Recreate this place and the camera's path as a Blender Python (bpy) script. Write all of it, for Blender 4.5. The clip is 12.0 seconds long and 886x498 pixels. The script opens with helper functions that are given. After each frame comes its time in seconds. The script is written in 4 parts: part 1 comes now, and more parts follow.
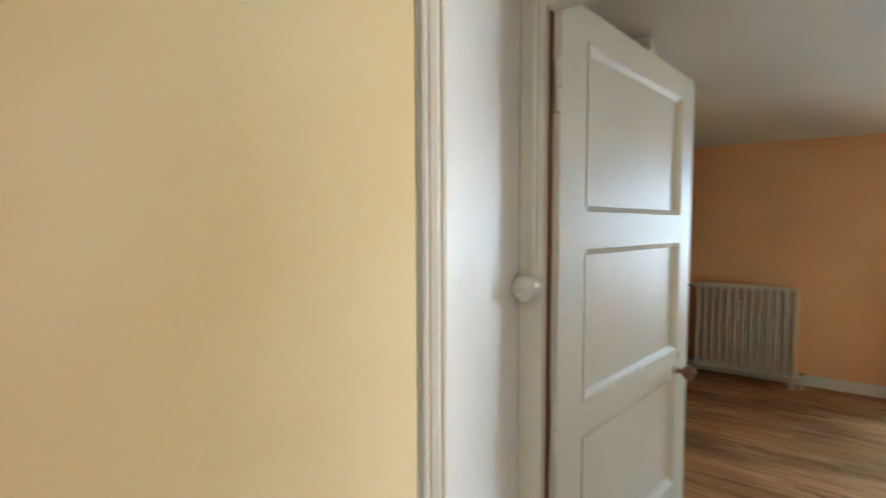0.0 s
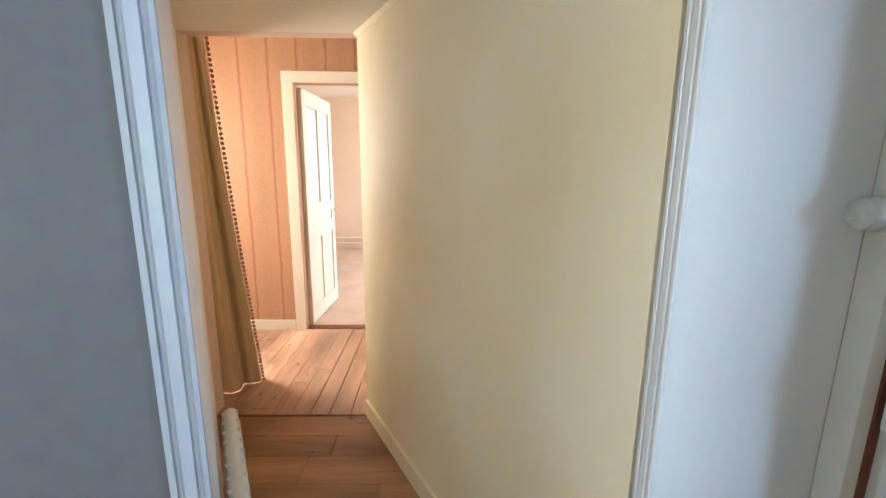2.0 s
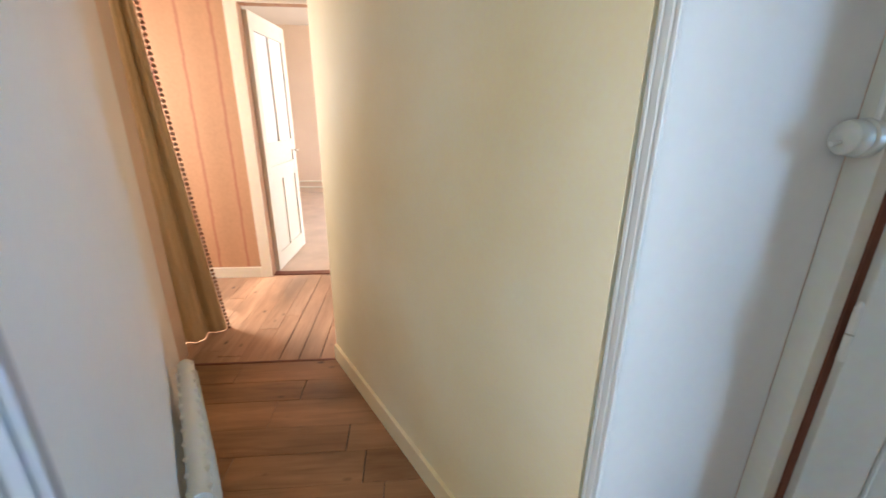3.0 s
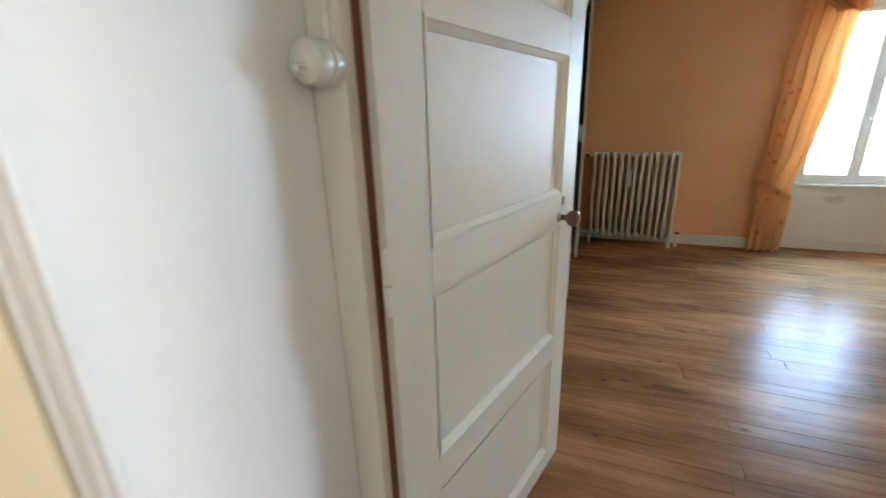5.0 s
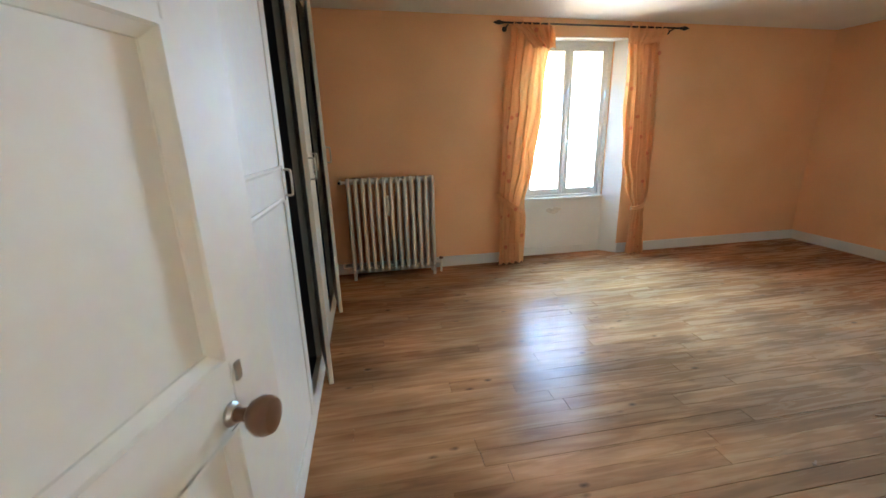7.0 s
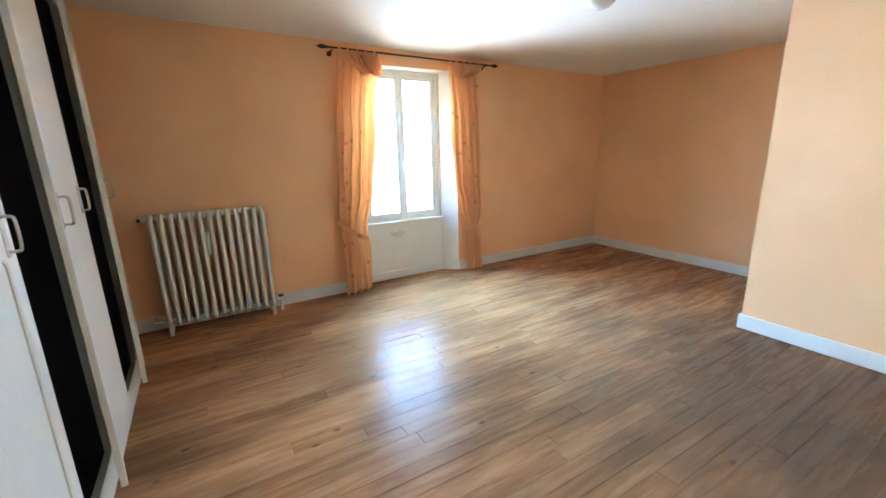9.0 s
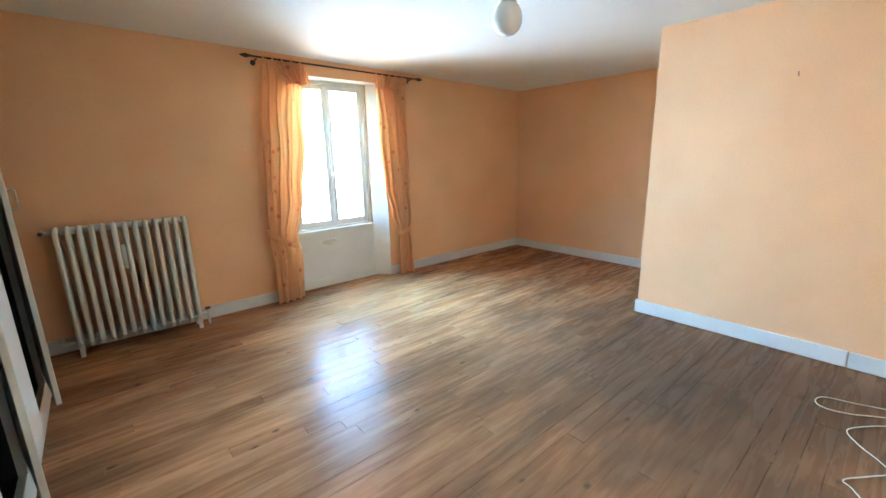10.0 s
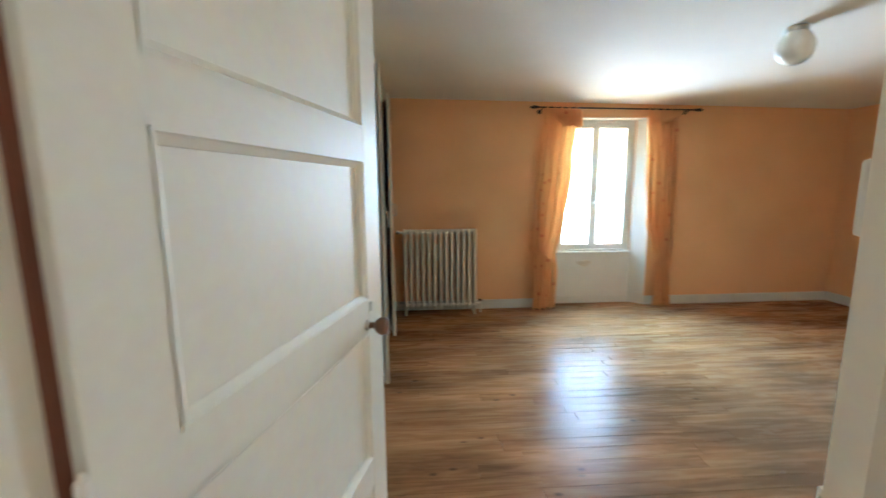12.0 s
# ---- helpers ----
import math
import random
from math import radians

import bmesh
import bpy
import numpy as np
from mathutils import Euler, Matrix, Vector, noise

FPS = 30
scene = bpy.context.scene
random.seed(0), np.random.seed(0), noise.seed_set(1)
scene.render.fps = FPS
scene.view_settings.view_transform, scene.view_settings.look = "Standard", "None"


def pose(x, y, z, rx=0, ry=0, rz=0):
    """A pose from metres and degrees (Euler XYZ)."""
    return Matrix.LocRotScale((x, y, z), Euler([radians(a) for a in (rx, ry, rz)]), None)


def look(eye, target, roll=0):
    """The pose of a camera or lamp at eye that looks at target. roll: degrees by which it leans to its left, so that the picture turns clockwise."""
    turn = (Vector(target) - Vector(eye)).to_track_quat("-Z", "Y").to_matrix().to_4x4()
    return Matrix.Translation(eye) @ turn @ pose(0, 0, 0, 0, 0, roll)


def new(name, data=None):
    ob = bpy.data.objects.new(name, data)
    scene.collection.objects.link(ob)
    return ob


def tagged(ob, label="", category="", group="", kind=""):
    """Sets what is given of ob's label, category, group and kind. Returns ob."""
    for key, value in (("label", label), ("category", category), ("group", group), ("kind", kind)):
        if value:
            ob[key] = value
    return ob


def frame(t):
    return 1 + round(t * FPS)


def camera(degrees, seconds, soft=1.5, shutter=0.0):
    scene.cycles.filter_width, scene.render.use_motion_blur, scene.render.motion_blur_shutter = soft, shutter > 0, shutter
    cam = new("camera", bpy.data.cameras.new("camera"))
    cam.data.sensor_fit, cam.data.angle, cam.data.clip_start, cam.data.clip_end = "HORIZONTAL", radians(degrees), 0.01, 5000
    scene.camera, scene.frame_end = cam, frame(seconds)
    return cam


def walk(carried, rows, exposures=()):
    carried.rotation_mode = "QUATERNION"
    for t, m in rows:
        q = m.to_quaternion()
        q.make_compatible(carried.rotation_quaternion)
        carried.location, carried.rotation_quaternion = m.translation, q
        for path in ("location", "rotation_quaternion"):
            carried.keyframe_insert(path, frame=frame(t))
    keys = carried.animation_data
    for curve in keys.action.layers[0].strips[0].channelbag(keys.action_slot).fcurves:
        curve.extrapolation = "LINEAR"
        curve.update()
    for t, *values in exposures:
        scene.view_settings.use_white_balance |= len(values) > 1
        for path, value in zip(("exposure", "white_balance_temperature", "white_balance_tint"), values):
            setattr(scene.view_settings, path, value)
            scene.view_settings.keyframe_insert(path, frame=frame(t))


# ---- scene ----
cam = camera(95.0, 12.0, 1.5, 0.25)
PATH = [
    (0, (-0.106, -0.62, 1.51), (-1.202, 1.049, 1.4), -0.2),
    (0.5, (0.043, -0.613, 1.465), (-1.74, 0.291, 1.403), -0.1),
    (1, (0.145, -0.569, 1.459), (-1.811, -0.158, 1.386), 0.5),
    (1.5, (0.223, -0.558, 1.453), (-1.765, -0.399, 1.3), 0.6),
    (2, (0.257, -0.534, 1.442), (-1.706, -0.493, 1.06), 0.5),
    (2.5, (0.246, -0.523, 1.43), (-1.678, -0.521, 0.884), 0.5),
    (2.7, (0.234, -0.511, 1.423), (-1.677, -0.502, 0.834), 0.2),
    (4.3, (-0.124, -0.451, 1.331), (-1.337, 0.998, 0.675), 0.0),
    (4.5, (-0.051, -0.46, 1.318), (-1.175, 1.077, 0.706), -1.6),
    (5, (-0.073, -0.25, 1.294), (-0.788, 1.517, 0.689), -1.8),
    (5.5, (-0.075, -0.049, 1.302), (-0.427, 1.827, 0.703), -2.0),
    (6, (-0.064, 0.182, 1.318), (-0.12, 2.091, 0.725), -1.7),
    (6.5, (-0.026, 0.362, 1.338), (0.14, 2.267, 0.754), -1.5),
    (8.3, (0.107, 0.805, 1.353), (0.836, 2.598, 0.847), -1.3),
    (8.5, (0.135, 0.759, 1.358), (0.938, 2.521, 0.859), -1.3),
    (9, (0.144, 0.612, 1.362), (1.136, 2.28, 0.882), -1.4),
    (9.5, (0.096, 0.512, 1.362), (1.257, 2.073, 0.898), -1.4),
    (10, (0.055, 0.451, 1.36), (1.318, 1.936, 0.913), -1.3),
    (10.5, (-0.053, 0.339, 1.358), (1.228, 1.814, 0.928), -1.0),
    (11, (-0.133, 0.243, 1.37), (1.083, 1.78, 0.969), -0.9),
    (11.5, (-0.122, 0.105, 1.368), (0.829, 1.83, 1.021), -0.8),
    (12, (-0.051, -0.1, 1.382), (0.074, 1.874, 1.083), -0.4),
]
walk(cam, [(t, look(eye, target, roll)) for t, eye, target, roll in PATH],
     [(0.0, 0.35, 8600, 14), (0.5, 0.22, 7100, 11), (1.5, 0.18, 6500, 11), (2.7, 0.18, 6500, 11), (4.3, 0.35, 6300, 13), (5.0, 0.5, 8100, 16),
      (5.5, 0.7, 8200, 21), (6.7, 0.65, 7900, 19), (8.5, 1.1, 7300, 17), (10.5, 1.05, 7000, 12), (12.0, 0.7, 8000, 13)])

# ---- world, sun, window light ----
world = bpy.data.worlds.new("sky_world")
scene.world = world
world.use_nodes = True
wn = world.node_tree
bg = wn.nodes["Background"]
sky = wn.nodes.new("ShaderNodeTexSky")
sky.sky_type = 'NISHITA'
sky.sun_disc = False
sky.sun_elevation = radians(52)
sky.sun_rotation = radians(200)
wn.links.new(sky.outputs[0], bg.inputs[0])
bg.inputs[1].default_value = 0.15
sun_data = bpy.data.lights.new("sun", 'SUN')
sun_data.energy, sun_data.angle, sun_data.color = 4.0, radians(0.5), (1.0, 0.95, 0.87)
sun = new("sun", sun_data)
sun.matrix_world = look((-20, -50, 70), (0, 0, 0))


def window_light(name, eye, target, w, h, watts, color, spread=180):
    d = bpy.data.lights.new(name, 'AREA')
    d.spread = radians(spread)
    d.shape, d.size, d.size_y, d.energy, d.color = 'RECTANGLE', w, h, watts, color
    ob = new(name, d)
    ob.matrix_world = look(eye, target)
    return ob


# daylight standing in the openings: bedroom window, landing window, windows of the far room and of the striped room
window_light("daylight_bedroom", (2.022, 4.70, 1.37), (2.022, 3.70, 0.92), 0.84, 1.46, 98, (0.09, 0.475, 1.0), 125)
window_light("daylight_ground_bounce", (2.022, 4.72, 1.37), (2.022, 3.72, 1.19), 0.84, 1.46, 31, (1.0, 0.88, 0.62), 140)
window_light("daylight_landing", (1.86, -0.38, 1.45), (0.86, -0.44, 1.40), 0.40, 1.1, 25, (0.72, 0.86, 1.0))
# rear fill added to even out the landing, no window known there
window_light("daylight_landing_rear", (1.2, -1.83, 1.45), (0.6, -0.6, 1.35), 0.66, 1.1, 7, (0.80, 0.90, 1.0))
window_light("daylight_far_room", (-5.2, 1.27, 1.45), (-5.2, 0.36, 1.40), 1.2, 1.4, 115, (1.0, 0.97, 0.92))
window_light("daylight_striped_room", (-2.83, -3.24, 1.6), (-1.75, -1.2, 1.0), 0.7, 1.3, 60, (1.0, 0.97, 0.92), 150)

# ---- materials ----


def shader(name, color, rough=0.6, vary=0.12, scale=2.5, grain=60.0, bump=0.15, metal=0.0, tint=None, spec=0.5, stretch=(1, 1, 1)):
    m = bpy.data.materials.new(name)
    m.use_nodes = True
    n, l = m.node_tree.nodes, m.node_tree.links
    b = n["Principled BSDF"]
    b.inputs["Metallic"].default_value = metal
    b.inputs["Specular IOR Level"].default_value = spec
    tc = n.new("ShaderNodeTexCoord")
    mp = n.new("ShaderNodeMapping")
    mp.inputs["Scale"].default_value = stretch
    l.new(tc.outputs["Object"], mp.inputs["Vector"])
    big = n.new("ShaderNodeTexNoise")
    big.inputs["Scale"].default_value, big.inputs["Detail"].default_value = scale, 5
    fine = n.new("ShaderNodeTexNoise")
    fine.inputs["Scale"].default_value, fine.inputs["Detail"].default_value = grain, 3
    l.new(mp.outputs[0], big.inputs["Vector"])
    l.new(mp.outputs[0], fine.inputs["Vector"])
    ramp = n.new("ShaderNodeValToRGB")
    dark = tint or [c * (1 - vary) for c in color]
    light = [min(1, c * (1 + vary * 0.5)) for c in color]
    ramp.color_ramp.elements[0].position, ramp.color_ramp.elements[1].position = 0.3, 0.7
    ramp.color_ramp.elements[0].color, ramp.color_ramp.elements[1].color = (*dark, 1), (*light, 1)
    l.new(big.outputs["Fac"], ramp.inputs[0])
    mix = n.new("ShaderNodeMixRGB")
    mix.blend_type = 'OVERLAY'
    mix.inputs[0].default_value = 0.15
    l.new(ramp.outputs[0], mix.inputs[1])
    l.new(fine.outputs["Color"], mix.inputs[2])
    hue = n.new("ShaderNodeHueSaturation")
    hue.inputs["Saturation"].default_value = 1.0
    l.new(mix.outputs[0], hue.inputs["Color"])
    l.new(hue.outputs[0], b.inputs["Base Color"])
    rr = n.new("ShaderNodeMapRange")
    rr.inputs["To Min"].default_value, rr.inputs["To Max"].default_value = max(0.03, rough - 0.08), min(1, rough + 0.08)
    l.new(big.outputs["Fac"], rr.inputs["Value"])
    l.new(rr.outputs[0], b.inputs["Roughness"])
    bp = n.new("ShaderNodeBump")
    bp.inputs["Strength"].default_value, bp.inputs["Distance"].default_value = bump, 0.002
    l.new(fine.outputs["Fac"], bp.inputs["Height"])
    l.new(bp.outputs[0], b.inputs["Normal"])
    return m


def boards_material(name, dark, mid, light, rough, axis, gloss_spread=0.10, stain=None, spec=0.3):
    """Wood with grain along an axis, a shade of its own on each board, knots and worn patches across the boards."""
    m = bpy.data.materials.new(name)
    m.use_nodes = True
    n, l = m.node_tree.nodes, m.node_tree.links
    b = n["Principled BSDF"]
    b.inputs["Specular IOR Level"].default_value = spec
    geo = n.new("ShaderNodeNewGeometry")
    info = n.new("ShaderNodeObjectInfo")
    add = n.new("ShaderNodeVectorMath")
    add.operation = 'MULTIPLY_ADD'
    comb = n.new("ShaderNodeCombineXYZ")
    for k in range(3):
        l.new(info.outputs["Random"], comb.inputs[k])
    add.inputs[1].default_value = (17, 23, 31)
    l.new(comb.outputs[0], add.inputs[0])
    l.new(geo.outputs["Position"], add.inputs[2])
    mp = n.new("ShaderNodeMapping")
    mp.inputs["Scale"].default_value = (1.5, 15, 8) if axis == "x" else (15, 1.5, 8)
    l.new(add.outputs[0], mp.inputs["Vector"])
    grain = n.new("ShaderNodeTexNoise")
    grain.inputs["Scale"].default_value, grain.inputs["Detail"].default_value, grain.inputs["Distortion"].default_value = 1.6, 6, 1.1
    l.new(mp.outputs[0], grain.inputs["Vector"])
    worn = n.new("ShaderNodeTexNoise")
    worn.inputs["Scale"].default_value, worn.inputs["Detail"].default_value = 1.0, 5
    wm = n.new("ShaderNodeMapping")
    wm.inputs["Scale"].default_value = (1.0, 3.2, 1) if axis == "x" else (3.2, 1.0, 1)
    l.new(geo.outputs["Position"], wm.inputs["Vector"])
    l.new(wm.outputs[0], worn.inputs["Vector"])
    ramp = n.new("ShaderNodeValToRGB")
    e = ramp.color_ramp.elements
    e[0].position, e[1].position = 0.14, 0.86
    e[0].color, e[1].color = (*dark, 1), (*light, 1)
    e.new(0.5).color = (*mid, 1)
    mixv = n.new("ShaderNodeMath")
    mixv.operation = 'MULTIPLY_ADD'
    mixv.inputs[1].default_value = 0.24
    sub = n.new("ShaderNodeMath")
    sub.operation = 'SUBTRACT'
    sub.inputs[1].default_value = 0.12
    l.new(grain.outputs["Fac"], sub.inputs[0])
    l.new(info.outputs["Random"], mixv.inputs[0])
    l.new(sub.outputs[0], mixv.inputs[2])
    l.new(mixv.outputs[0], ramp.inputs[0])
    wr = n.new("ShaderNodeMapRange")
    wr.inputs["From Min"].default_value, wr.inputs["From Max"].default_value = 0.35, 0.7
    wr.inputs["To Min"].default_value, wr.inputs["To Max"].default_value = 0.52, 1.24
    l.new(worn.outputs["Fac"], wr.inputs["Value"])
    mul = n.new("ShaderNodeMixRGB")
    mul.blend_type = 'MULTIPLY'
    mul.inputs[0].default_value = 1
    l.new(ramp.outputs[0], mul.inputs[1])
    l.new(wr.outputs[0], mul.inputs[2])
    # small dark knots, a little longer with the grain
    km = n.new("ShaderNodeMapping")
    km.inputs["Scale"].default_value = (4.2, 8.0, 0) if axis == "x" else (8.0, 4.2, 0)
    l.new(add.outputs[0], km.inputs["Vector"])
    kw = n.new("ShaderNodeTexNoise")
    kw.inputs["Scale"].default_value, kw.inputs["Detail"].default_value = 30, 2
    l.new(geo.outputs["Position"], kw.inputs["Vector"])
    kn = n.new("ShaderNodeTexVoronoi")
    kn.inputs["Scale"].default_value = 1.0
    l.new(km.outputs[0], kn.inputs["Vector"])
    ka = n.new("ShaderNodeMath")
    ka.operation = 'MULTIPLY_ADD'
    ka.inputs[1].default_value = 0.07
    l.new(kw.outputs["Fac"], ka.inputs[0])
    l.new(kn.outputs["Distance"], ka.inputs[2])
    kr = n.new("ShaderNodeMapRange")
    kr.inputs["From Min"].default_value, kr.inputs["From Max"].default_value = 0.07, 0.16
    kr.inputs["To Min"].default_value, kr.inputs["To Max"].default_value = 0.28, 1.0
    l.new(ka.outputs[0], kr.inputs["Value"])
    mk = n.new("ShaderNodeMixRGB")
    mk.blend_type = 'MULTIPLY'
    mk.inputs[0].default_value = 1
    l.new(mul.outputs[0], mk.inputs[1])
    l.new(kr.outputs[0], mk.inputs[2])
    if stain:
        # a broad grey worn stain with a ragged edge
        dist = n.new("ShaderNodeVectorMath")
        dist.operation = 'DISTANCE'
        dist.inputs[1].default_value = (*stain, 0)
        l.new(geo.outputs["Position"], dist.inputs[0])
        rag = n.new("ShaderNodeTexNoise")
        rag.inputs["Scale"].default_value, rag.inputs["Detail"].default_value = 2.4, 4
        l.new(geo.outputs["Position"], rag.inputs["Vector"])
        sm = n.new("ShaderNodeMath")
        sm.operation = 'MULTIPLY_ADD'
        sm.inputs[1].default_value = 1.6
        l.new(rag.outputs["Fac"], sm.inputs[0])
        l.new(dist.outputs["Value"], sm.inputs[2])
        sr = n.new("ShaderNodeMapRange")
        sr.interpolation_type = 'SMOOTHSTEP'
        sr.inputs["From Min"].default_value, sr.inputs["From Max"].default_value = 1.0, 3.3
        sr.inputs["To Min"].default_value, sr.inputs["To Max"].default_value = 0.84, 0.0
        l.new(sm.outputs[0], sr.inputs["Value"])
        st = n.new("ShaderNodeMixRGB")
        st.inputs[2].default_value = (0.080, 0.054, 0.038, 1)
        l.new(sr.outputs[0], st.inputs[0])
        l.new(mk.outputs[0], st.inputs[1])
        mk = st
    l.new(mk.outputs[0], b.inputs["Base Color"])
    rr = n.new("ShaderNodeMapRange")
    rr.inputs["From Min"].default_value, rr.inputs["From Max"].default_value = 0.3, 0.7
    rr.inputs["To Min"].default_value, rr.inputs["To Max"].default_value = rough - gloss_spread * 0.5, rough + gloss_spread
    l.new(grain.outputs["Fac"], rr.inputs["Value"])
    l.new(rr.outputs[0], b.inputs["Roughness"])
    bp = n.new("ShaderNodeBump")
    bp.inputs["Strength"].default_value, bp.inputs["Distance"].default_value = 0.25, 0.0015
    l.new(grain.outputs["Fac"], bp.inputs["Height"])
    l.new(bp.outputs[0], b.inputs["Normal"])
    return m


def wallpaper_material(name, ground, line, period):
    """Tan paper with thin reddish upright lines and faint broad bands, across world y."""
    m = bpy.data.materials.new(name)
    m.use_nodes = True
    n, l = m.node_tree.nodes, m.node_tree.links
    b = n["Principled BSDF"]
    b.inputs["Roughness"].default_value = 0.75
    geo = n.new("ShaderNodeNewGeometry")
    sep = n.new("ShaderNodeSeparateXYZ")
    l.new(geo.outputs["Position"], sep.inputs[0])
    wob = n.new("ShaderNodeTexNoise")
    wob.inputs["Scale"].default_value = 9
    l.new(geo.outputs["Position"], wob.inputs["Vector"])
    a = n.new("ShaderNodeMath")
    a.operation = 'MULTIPLY_ADD'
    a.inputs[1].default_value = 0.025
    l.new(wob.outputs["Fac"], a.inputs[0])
    l.new(sep.outputs["Y"], a.inputs[2])
    d = n.new("ShaderNodeMath")
    d.operation = 'PINGPONG'
    d.inputs[1].default_value = period / 2
    l.new(a.outputs[0], d.inputs[0])
    r = n.new("ShaderNodeValToRGB")
    e = r.color_ramp.elements
    e[0].position, e[1].position = 0.0, 0.16
    e[0].color, e[1].color = (*line, 1), (*ground, 1)
    e.new(0.07).color = (*[0.5 * (p + q) for p, q in zip(line, ground)], 1)
    e.new(0.85).color = (*[c * 0.94 for c in ground], 1)
    nr = n.new("ShaderNodeMapRange")
    nr.inputs["From Max"].default_value = period / 2
    l.new(d.outputs[0], nr.inputs["Value"])
    l.new(nr.outputs[0], r.inputs[0])
    mot = n.new("ShaderNodeTexNoise")
    mot.inputs["Scale"].default_value, mot.inputs["Detail"].default_value = 40, 4
    l.new(geo.outputs["Position"], mot.inputs["Vector"])
    mx = n.new("ShaderNodeMixRGB")
    mx.blend_type = 'OVERLAY'
    mx.inputs[0].default_value = 0.12
    l.new(r.outputs[0], mx.inputs[1])
    l.new(mot.outputs["Fac"], mx.inputs[2])
    l.new(mx.outputs[0], b.inputs["Base Color"])
    return m


def cloth_material(name, color, spot, translucent, spot_scale=6.0):
    m = bpy.data.materials.new(name)
    m.use_nodes = True
    n, l = m.node_tree.nodes, m.node_tree.links
    b = n["Principled BSDF"]
    b.inputs["Roughness"].default_value = 0.85
    tc = n.new("ShaderNodeTexCoord")
    v = n.new("ShaderNodeTexVoronoi")
    v.inputs["Scale"].default_value = spot_scale
    l.new(tc.outputs["Object"], v.inputs["Vector"])
    r = n.new("ShaderNodeValToRGB")
    e = r.color_ramp.elements
    e[0].position, e[1].position = 0.12, 0.2
    e[0].color, e[1].color = (*spot, 1), (*color, 1)
    l.new(v.outputs["Distance"], r.inputs[0])
    w = n.new("ShaderNodeTexNoise")
    w.inputs["Scale"].default_value = 160
    l.new(tc.outputs["Object"], w.inputs["Vector"])
    mx = n.new("ShaderNodeMixRGB")
    mx.blend_type = 'OVERLAY'
    mx.inputs[0].default_value = 0.15
    l.new(r.outputs[0], mx.inputs[1])
    l.new(w.outputs["Fac"], mx.inputs[2])
    l.new(mx.outputs[0], b.inputs["Base Color"])
    t = n.new("ShaderNodeBsdfTranslucent")
    l.new(mx.outputs[0], t.inputs["Color"])
    s = n.new("ShaderNodeMixShader")
    s.inputs[0].default_value = translucent
    l.new(b.outputs[0], s.inputs[1])
    l.new(t.outputs[0], s.inputs[2])
    l.new(s.outputs[0], n["Material Output"].inputs["Surface"])
    bp = n.new("ShaderNodeBump")
    bp.inputs["Strength"].default_value, bp.inputs["Distance"].default_value = 0.2, 0.001
    l.new(w.outputs["Fac"], bp.inputs["Height"])
    l.new(bp.outputs[0], b.inputs["Normal"])
    return m


def glass_material(name):
    m = bpy.data.materials.new(name)
    m.use_nodes = True
    b = m.node_tree.nodes["Principled BSDF"]
    b.inputs["Base Color"].default_value = (0.95, 0.98, 1, 1)
    b.inputs["Transmission Weight"].default_value = 1.0
    b.inputs["Roughness"].default_value = 0.02
    b.inputs["IOR"].default_value = 1.45
    return m


M_ORANGE = shader("apricot_wallpaper", (0.85, 0.485, 0.262), 0.8, 0.10, 1.6, 90, 0.25, tint=(0.81, 0.44, 0.225))
M_CEIL = shader("white_ceiling_paint", (0.80, 0.77, 0.71), 0.85, 0.06, 1.2, 70, 0.12)
M_WHITE = shader("white_gloss_paint", (0.78, 0.77, 0.73), 0.38, 0.07, 2.2, 45, 0.1)
M_CREAM = shader("cream_gloss_paint", (0.74, 0.70, 0.60), 0.46, 0.07, 2.0, 40, 0.1)
M_BASE = shader("pale_grey_skirting_paint", (0.73, 0.725, 0.69), 0.45, 0.08, 4, 50, 0.12)
M_YELLOW = shader("pale_yellow_wallpaper", (0.92, 0.80, 0.56), 0.6, 0.10, 1.5, 90, 0.12, tint=(0.88, 0.70, 0.40))
M_HALLCEIL = shader("cream_ceiling_paint", (0.86, 0.80, 0.68), 0.8, 0.05, 1.2, 70, 0.1)
# dark grey holds the landing wall's shade in its base colour
M_SHADEWALL = shader("wall_shade_grey", (0.13, 0.13, 0.128), 0.6, 0.1, 1.5, 60, 0.12)
M_BLUEGREY = shader("blue_grey_gloss_paint", (0.40, 0.43, 0.46), 0.4, 0.1, 3, 50, 0.1)
M_REVEAL = shader("white_reveal_paint", (0.80, 0.80, 0.78), 0.45, 0.05, 1.4, 50, 0.1)
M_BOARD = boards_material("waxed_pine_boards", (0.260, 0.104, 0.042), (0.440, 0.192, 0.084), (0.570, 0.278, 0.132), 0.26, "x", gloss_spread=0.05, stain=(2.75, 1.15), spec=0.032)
M_BOARD_HALL = boards_material("brown_corridor_boards", (0.27, 0.125, 0.06), (0.40, 0.20, 0.096), (0.50, 0.265, 0.135), 0.34, "y")
M_BOARD_PALE = boards_material("pale_pine_boards", (0.36, 0.19, 0.11), (0.50, 0.29, 0.18), (0.60, 0.38, 0.25), 0.35, "x")
M_GAP = shader("dark_board_gap", (0.035, 0.018, 0.01), 0.9, 0.2, 5, 40, 0.1)
M_IRON = shader("cast_iron_radiator_paint", (0.73, 0.69, 0.60), 0.5, 0.05, 6, 60, 0.08)
M_DARKMETAL = shader("black_iron", (0.03, 0.028, 0.027), 0.45, 0.2, 8, 80, 0.1, metal=0.6)
M_BRASS = shader("worn_steel", (0.55, 0.52, 0.47), 0.3, 0.2, 20, 120, 0.1, metal=1.0)
